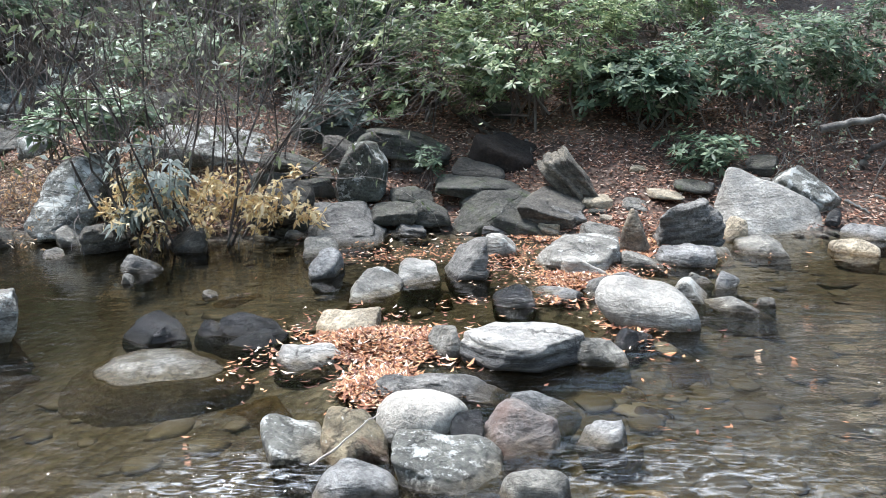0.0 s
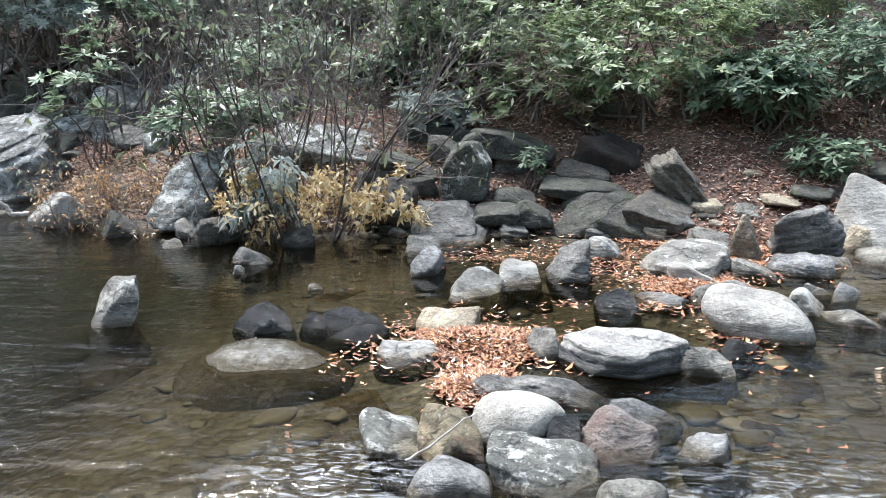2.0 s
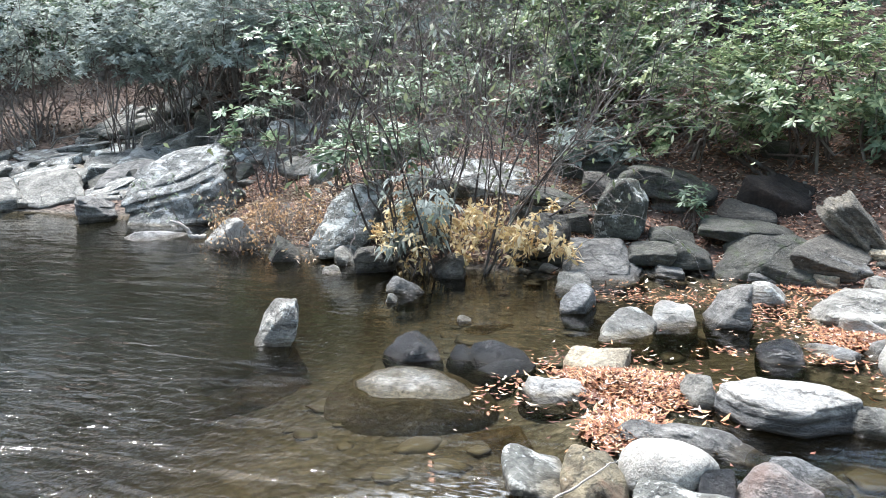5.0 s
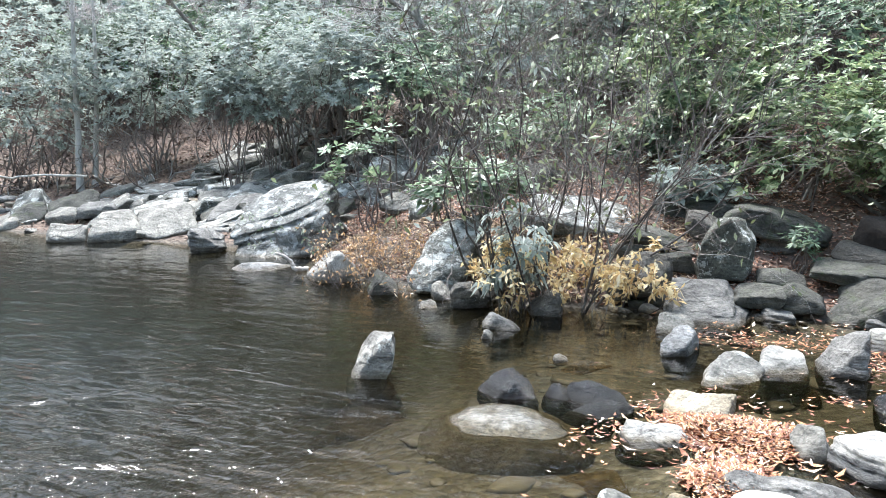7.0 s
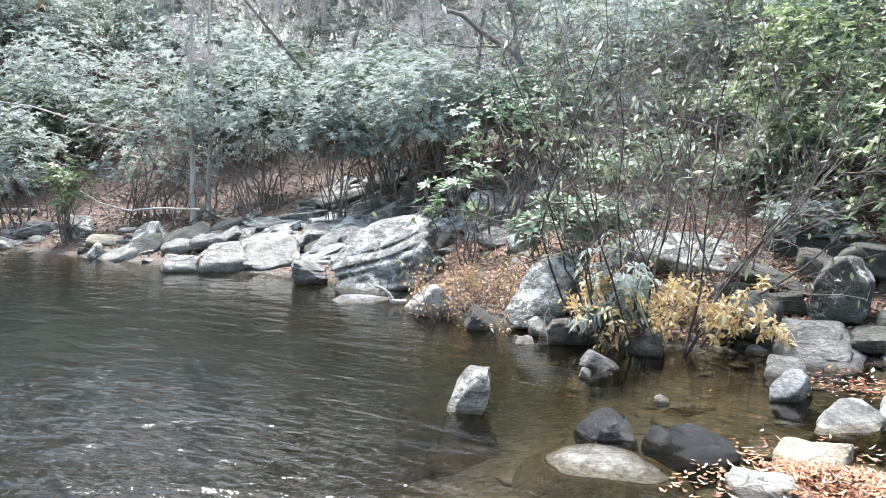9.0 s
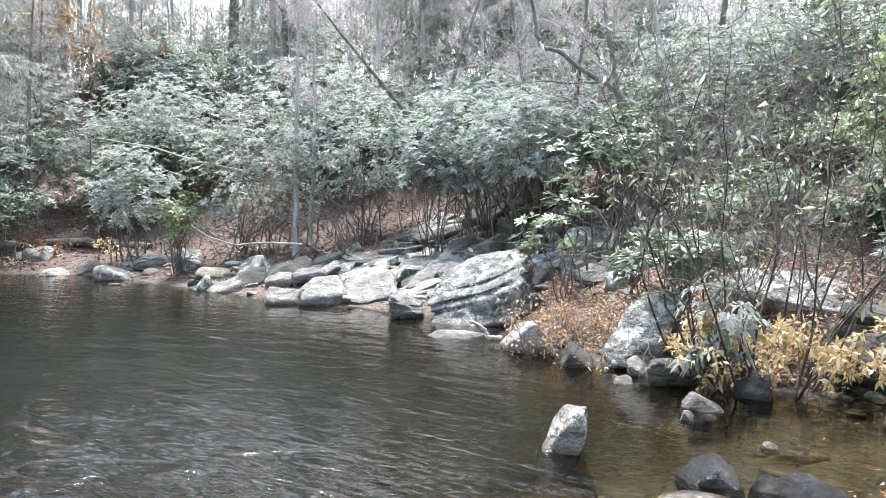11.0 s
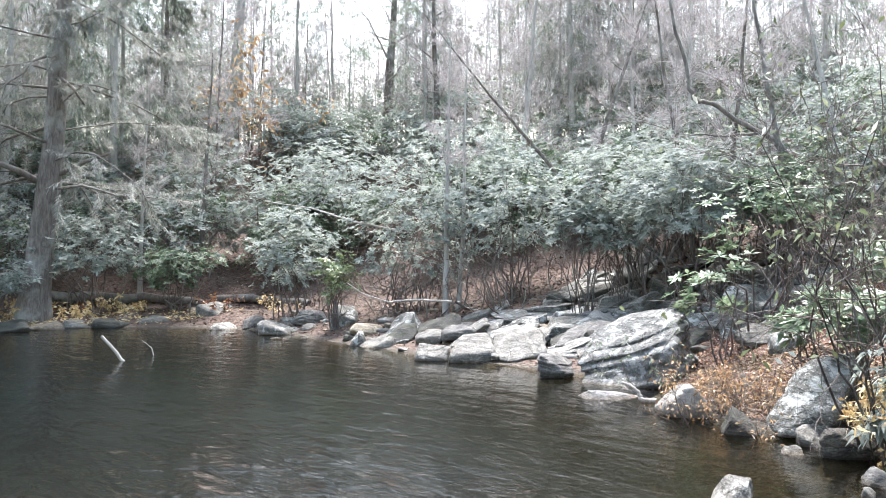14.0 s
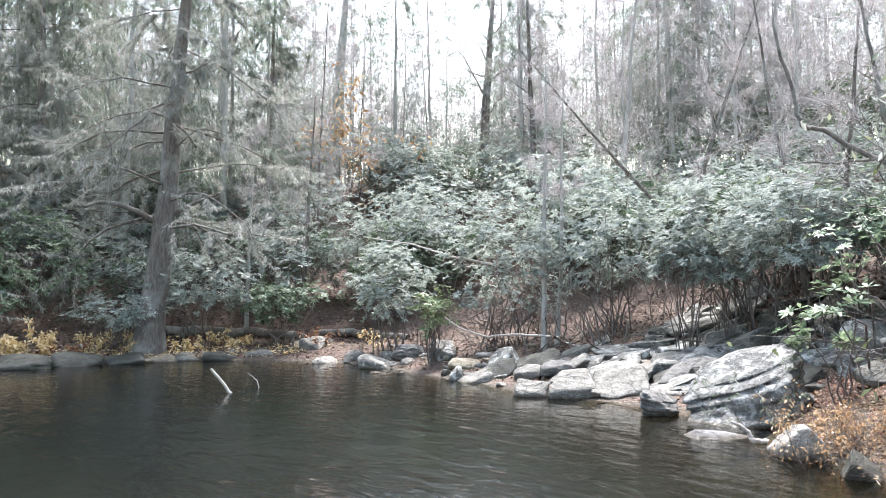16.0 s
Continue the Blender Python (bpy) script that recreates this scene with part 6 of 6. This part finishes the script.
# ---- bare shrub, twigs, roots and dead wood ----
def thicket(x, y, z, stems, height, spread_out, radius, seed, label, leaf=None, leaf_count=0, leaf_size=0.05, name="shrub", wood=None, forks=5, fine=4, upright=1.0, crook=0.35):
    """A many-stemmed shrub with fine bare twigs and, here and there, leaves."""
    rng = np.random.default_rng(seed)
    thing = new(name)
    thing.matrix_world = pose(x, y, z)
    ends, fine_bits = [], Bits()
    for i in range(stems):
        bits = Bits()
        a = i * 2.4 + rng.normal() * 0.4
        out = spread_out * rng.uniform(0.15, 1.0)
        start = np.array([math.cos(a) * 0.09, math.sin(a) * 0.09, -0.08]) * (1 + 2 * spread_out)
        pts = limb(bits, start, (math.cos(a) * out, math.sin(a) * out, upright), height * rng.uniform(0.7, 1.1), radius * rng.uniform(0.6, 1.1), rng, crook, 6, 9, 0.02, 0.25)
        for j in range(forks):
            m = rng.integers(3, 10)
            tw = limb(fine_bits, pts[m], unit(pts[m] - pts[m - 1]) + rng.normal(size=3) * 0.55, height * rng.uniform(0.2, 0.42), radius * 0.32, rng, 0.3, 4, 6, 0.02, 0.3)
            for _ in range(fine):
                q = rng.integers(1, 7)
                t2 = limb(fine_bits, tw[q], unit(tw[q] - tw[q - 1]) + rng.normal(size=3) * 0.7, height * rng.uniform(0.07, 0.18), radius * 0.16, rng, 0.35, 3, 4, 0.01, 0.4)
                ends += [t2[2], t2[4]]
        part("stem", *bits.done(), wood or TWIG, thing)
    if fine_bits.n:
        part("twig_spray", *fine_bits.done(), TWIG, thing, kind="stuff")
    if leaf and leaf_count:
        e = np.array(ends)[rng.integers(0, len(ends), leaf_count)]
        al = unit(rng.normal(size=e.shape) + np.array([0, 0, -0.35]))
        bits = Bits()
        bits.leaves(e, al, unit(np.cross(al, rng.normal(size=e.shape))), rng.uniform(0.7, 1.3, len(e)) * leaf_size, leaf_size * 0.38, 0.1)
        part("foliage", *bits.done(), leaf, thing, kind="stuff")
    return tagged(thing, label, "shrub")


thicket(-2.26, 7.20, 0.00, 15, 3.3, .8, .015, 501, "tall bare shrub with grey twigs and pale olive leaves", OLIVE, 680, .08, forks=9, fine=11, wood=DARK_TWIG)
thicket(-2.68, 7.22, 0.03, 8, 3.0, .8, .015, 502, "bare shrub with small grey green leaves", OLIVE, 300, .085, forks=8, fine=7, wood=DARK_TWIG)
thicket(-2.02, 8.36, 0.41, 8, 2.7, .9, .014, 503, "thin bare shrub on the slope", OLIVE, 280, .075, forks=7, fine=7, wood=DARK_TWIG)
thicket(-1.97, 7.24, 0.00, 9, .75, .9, .009, 504, "low shrub covered with drooping yellow leaves", YELLOW, 900, .085, forks=4, fine=4, wood=DARK_TWIG)
thicket(-2.49, 7.18, 0.00, 8, .9, .8, .009, 505, "low yellow leaved shrub among bare stems", YELLOW, 650, .08, forks=4, fine=4, wood=DARK_TWIG)
thicket(-1.86, 7.68, 0.13, 6, .8, .7, .008, 506, "sparse yellow leaved shrub on the bank", YELLOW, 520, .08, forks=4, fine=3, wood=DARK_TWIG)
thicket(-3.03, 7.62, 0.13, 6, .7, .8, .008, 507, "sparse pale yellow shrub between the boulders", YELLOW, 420, .07, forks=4, fine=3, wood=DARK_TWIG)
thicket(-4.95, 7.85, 0.00, 22, .8, .9, .006, 508, "tangled brown twigs with withered peach coloured leaves", PEACH, 420, .05, forks=8, fine=10)
thicket(-4.43, 7.45, 0.00, 22, .85, 1.2, .006, 509, "dense tangle of brown twigs over the water", PEACH, 320, .05, forks=8, fine=10)
thicket(-4.45, 8.05, 0.12, 9, .55, 1.1, .006, 510, "low shrub with buff and peach leaves", PEACH, 800, .055, forks=5, fine=5)
thicket(-6.49, 8.88, 0.00, 6, .9, .9, .008, 511, "grey twiggy shrub behind the slab", PALE_LEAF, 200, .07, forks=4, fine=4)
thicket(-5.05, 8.25, 0.15, 9, .5, 1.1, .006, 512, "withered buff leaves on low twigs", PEACH, 800, .055, forks=5, fine=5)
thicket(3.49, 8.73, 0.45, 8, 1.3, .9, .007, 513, "bare tangled vines hanging on the slope", LITTER, 120, .05, forks=5, fine=5)
thicket(3.91, 8.77, 0.45, 6, 1.0, .9, .007, 514, "twiggy growth with yellow green shoots", PALE_LEAF, 160, .06, forks=4, fine=4)
thicket(4.67, 8.84, 0.40, 8, 1.1, 1.1, .010, 515, "tangle of dead branches on the bank", LITTER, 60, .05, forks=5, fine=5)
thicket(5.12, 9.17, 0.52, 8, 1.6, 1.0, .012, 516, "leafless thicket on the bank", LITTER, 60, .05, forks=5, fine=5)
thicket(3.20, 10.32, 1.19, 8, 1.7, 1.0, .010, 517, "tangle of reddish bare twigs on the hill", FRESH, 40, .05, forks=6, fine=7)
thicket(4.54, 10.02, 0.99, 8, 1.7, 1.0, .010, 518, "thicket of brown bare twigs on the hill", FRESH, 60, .05, forks=6, fine=7)
thicket(4.96, 9.03, 0.46, 8, 1.6, 1.1, .012, 519, "dense leafless twigs above the leafy slope", LITTER, 60, .05, forks=6, fine=7)
thicket(-3.07, 10.04, 1.13, 6, 3.0, .5, .016, 520, "thin leafy undergrowth behind the bare shrub", PALE_LEAF, 260, .06, forks=5, fine=5)
thicket(-4.21, 11.24, 1.29, 6, 3.2, .5, .018, 521, "tall thin undergrowth on the slope", PALE_LEAF, 200, .07, forks=5, fine=5)
thicket(-24.90, 2.21, 0.27, 6, .8, 1.0, .012, 522, "bright yellow shrub on the far bank", YELLOW, 700, .16, forks=4, fine=4)
thicket(-25.21, 3.84, 0.31, 6, .7, 1.0, .012, 523, "low yellow growth on the far bank", YELLOW, 300, .14, forks=4, fine=3)
thicket(-24.97, 5.16, 0.26, 6, .7, 1.0, .012, 524, "low yellow growth at the big tree's foot", YELLOW, 350, .14, forks=4, fine=3)
thicket(-24.66, 6.49, 0.25, 6, .6, 1.0, .012, 525, "low buff growth on the far bank", YELLOW, 300, .14, forks=4, fine=3)
thicket(-24.28, 7.80, 0.36, 6, .6, 1.0, .012, 526, "low yellow brown growth on the far bank", YELLOW, 250, .14, forks=4, fine=3)
thicket(-22.91, 10.01, 0.39, 6, .7, 1.0, .012, 527, "low orange growth on the far bank", FRESH, 260, .14, forks=4, fine=3)
thicket(-24.97, 1.30, 0.35, 6, .7, 1.2, .012, 528, "tangled yellow growth on the far bank", YELLOW, 500, .15, forks=4, fine=4)
thicket(-25.02, 2.97, 0.33, 6, .6, 1.2, .012, 529, "rusty low growth on the far bank", FRESH, 320, .14, forks=4, fine=4)
thicket(-25.38, 4.64, 0.31, 6, .7, 1.2, .012, 530, "yellow and tan growth under the hemlock", YELLOW, 420, .14, forks=4, fine=4)
thicket(-25.27, 6.11, 0.36, 6, .6, 1.2, .012, 531, "orange brown growth beside the log", FRESH, 300, .14, forks=4, fine=4)
thicket(-24.96, 7.28, 0.36, 6, .6, 1.2, .012, 532, "straggling yellow growth beside the log", YELLOW, 300, .13, forks=4, fine=4)
thicket(-21.21, 11.23, 0.46, 6, .6, 1.2, .012, 533, "small yellow growth on the far shore", YELLOW, 260, .13, forks=4, fine=4)
thicket(-34.12, 16.74, 5.61, 5, 6.2, .5, .03, 534, "tall sapling with orange autumn leaves", PEACH, 520, .34, forks=6, fine=5)
thicket(-13.83, 12.29, 0.63, 6, 2.2, 1.1, .016, 535, "bare grey stems under the rhododendrons", LITTER, 60, .06, forks=5, fine=5, upright=0.8, crook=0.75)
thicket(-12.87, 12.58, 0.73, 6, 2.2, 1.1, .016, 536, "bare crooked stems on the slope", LITTER, 60, .06, forks=5, fine=5, upright=0.8, crook=0.75)
thicket(-15.34, 11.21, 0.43, 6, 2.0, 1.1, .016, 537, "bare brown stems above the shore", LITTER, 60, .06, forks=5, fine=5, upright=0.8, crook=0.75)
thicket(-17.76, 11.20, 0.39, 6, 2.2, 1.1, .016, 538, "bare stems in the shade of the bank", LITTER, 60, .06, forks=5, fine=5, upright=0.8, crook=0.75)
for i, (x, y) in enumerate(((-12.2, 13.4), (-13.4, 13.4), (-14.6, 12.6), (-15.9, 12.3), (-16.9, 12.0), (-18.9, 11.9), (-20.2, 11.8), (-12.7, 12.2), (-14.9, 11.7))):
    thicket(x, y, float(land(x, y)), 6, 2.2, 1.2, .022, 540 + i, "bare crooked stems under the rhododendrons", SHADED_LITTER, 60, .07, forks=5, fine=4, upright=0.8, crook=0.75)


def stick(points, thick, label, wood=None, name="branch", thin=0.4, category="branch"):
    bits = Bits()
    p = np.array(points, float)
    k = np.linspace(0, len(p) - 1, len(p) * 4)
    fine = np.stack([np.interp(k, np.arange(len(p)), p[:, a]) for a in range(3)], -1)
    fine += np.random.default_rng(len(p) + int(abs(p[0, 0]) * 100)).normal(size=fine.shape) * thick * 0.25
    bits.tube(fine, thick * np.linspace(1, thin, len(fine)), 7)
    return tagged(link_mesh(name, *bits.done(), wood or DEAD), label, category)


stick([(-14.26, 4.64, -0.18), (-14.30, 4.50, -0.00), (-14.40, 4.16, 0.46)], 0.032, "bleached pole leaning out of the dark pool", name="pole", thin=0.8)
stick([(-14.83, 5.27, -0.15), (-14.84, 5.23, -0.00), (-14.86, 5.19, 0.15), (-14.91, 5.03, 0.29)], 0.015, "thin dead twig bent over the pool")
stick([(-5.65, 7.92, 0.02), (-5.79, 7.82, 0.03), (-5.82, 7.80, 0.12), (-5.90, 7.74, 0.21), (-5.99, 7.67, 0.23)], 0.034, "bleached crooked branch rising from the water")
stick([(-4.93, 8.73, 0.03), (-5.01, 8.69, 0.07), (-4.98, 8.70, 0.21), (-5.01, 8.69, 0.36)], 0.045, "broken grey stump of a branch", thin=0.8)
stick([(-26.43, 5.83, 0.76), (-25.55, 8.02, 0.70), (-23.88, 10.06, 0.59)], 0.17, "long dark log lying along the far bank", BARK, "log", 0.75, "log")
stick([(-23.88, 10.44, 0.70), (-22.65, 11.41, 0.62), (-20.70, 11.89, 0.61)], 0.14, "second dark log lying on the far bank", BARK, "log", 0.75, "log")
stick([(-13.00, 10.96, 0.89), (-13.47, 10.37, 0.93), (-13.85, 9.86, 0.88), (-14.14, 9.43, 1.07), (-14.33, 9.14, 1.30)], 0.026, "long pale dead branch reaching out over the shore", DEAD, thin=0.3)
stick([(-13.29, 12.18, 0.59), (-14.08, 12.29, 0.67), (-12.79, 10.89, 0.89)], 0.045, "pale root running over the shore", DEAD, "root", 0.8, "root")
stick([(0.12, 10.06, 1.05), (0.35, 9.81, 0.93), (0.51, 9.53, 0.82), (0.61, 9.13, 0.68)], 0.030, "dark exposed root creeping over the bank", ROOT, "root", 0.5, "root")
stick([(0.36, 10.03, 1.01), (0.57, 9.67, 0.87), (0.78, 9.29, 0.77), (0.96, 9.16, 0.72)], 0.027, "dark exposed root creeping over the bank", ROOT, "root", 0.5, "root")
stick([(0.64, 9.61, 0.84), (0.55, 9.17, 0.69), (0.52, 8.92, 0.56), (0.54, 8.77, 0.49)], 0.024, "dark exposed root creeping over the bank", ROOT, "root", 0.5, "root")
stick([(0.78, 9.37, 0.80), (0.82, 9.07, 0.67), (0.74, 8.80, 0.55), (0.70, 8.63, 0.48)], 0.021, "dark exposed root creeping over the bank", ROOT, "root", 0.5, "root")
stick([(0.96, 9.25, 0.75), (0.99, 8.91, 0.66), (0.94, 8.68, 0.55)], 0.018, "dark exposed root creeping over the bank", ROOT, "root", 0.5, "root")
stick([(4.20, 8.17, 0.21), (4.27, 8.04, 0.17), (4.32, 7.91, 0.13)], 0.02, "fallen grey branch on the leafy slope", DARK_TWIG)
stick([(4.61, 8.35, 0.22), (4.80, 8.12, 0.17), (4.93, 7.93, 0.12)], 0.02, "fallen grey branch on the leafy slope", DARK_TWIG)
stick([(3.94, 8.32, 0.95), (4.26, 8.15, 1.03), (4.62, 7.96, 1.10), (4.78, 7.86, 1.18)], 0.045, "fallen grey branch on the leafy slope", DARK_TWIG)
stick([(4.29, 8.14, 0.56), (4.38, 8.09, 0.75), (4.59, 7.97, 0.89), (4.79, 7.85, 0.97)], 0.045, "fallen grey branch on the leafy slope", DARK_TWIG)
stick([(-0.54, 2.90, 0.03), (-0.45, 2.92, 0.09), (-0.39, 2.92, 0.14), (-0.30, 2.93, 0.22), (-0.26, 2.94, 0.24)], 0.006, "pale forked twig caught between the boulders", DEAD)
stick([(-6.37, 13.58, 1.53), (-6.47, 13.53, 2.43), (-6.61, 13.47, 3.21), (-6.93, 13.30, 3.80), (-7.32, 13.09, 4.08), (-7.84, 12.79, 4.54), (-8.12, 12.61, 4.66), (-8.22, 12.55, 5.13), (-8.40, 12.43, 5.99), (-8.49, 12.37, 6.65)], 0.065, "bent mossy limb arching over the rhododendrons", BARK, "limb", 0.35, "branch")
stick([(-7.19, 13.16, 3.98), (-7.68, 12.89, 3.95), (-8.11, 12.62, 4.02), (-8.62, 12.28, 3.94)], 0.025, "side limb of the arching mossy branch", BARK, "limb", 0.35, "branch")
stick([(-16.14, 11.81, 2.57), (-16.77, 10.90, 2.78), (-17.34, 9.97, 3.13), (-17.86, 9.00, 3.27)], 0.03, "long thin dead limb across the bushes", DEAD, "limb", 0.3, "branch")

rng = np.random.default_rng(44)
x, y = rng.uniform(-20, -4, 130), rng.uniform(0, 8.5, 130)
keep = inland(x, y) < -0.6
scatter("floating_specks", x[keep], y[keep], 0.05, PALE_LEAF, "small pale leaves and foam drifting on the dark pool", 45, -0.008, 0.02)
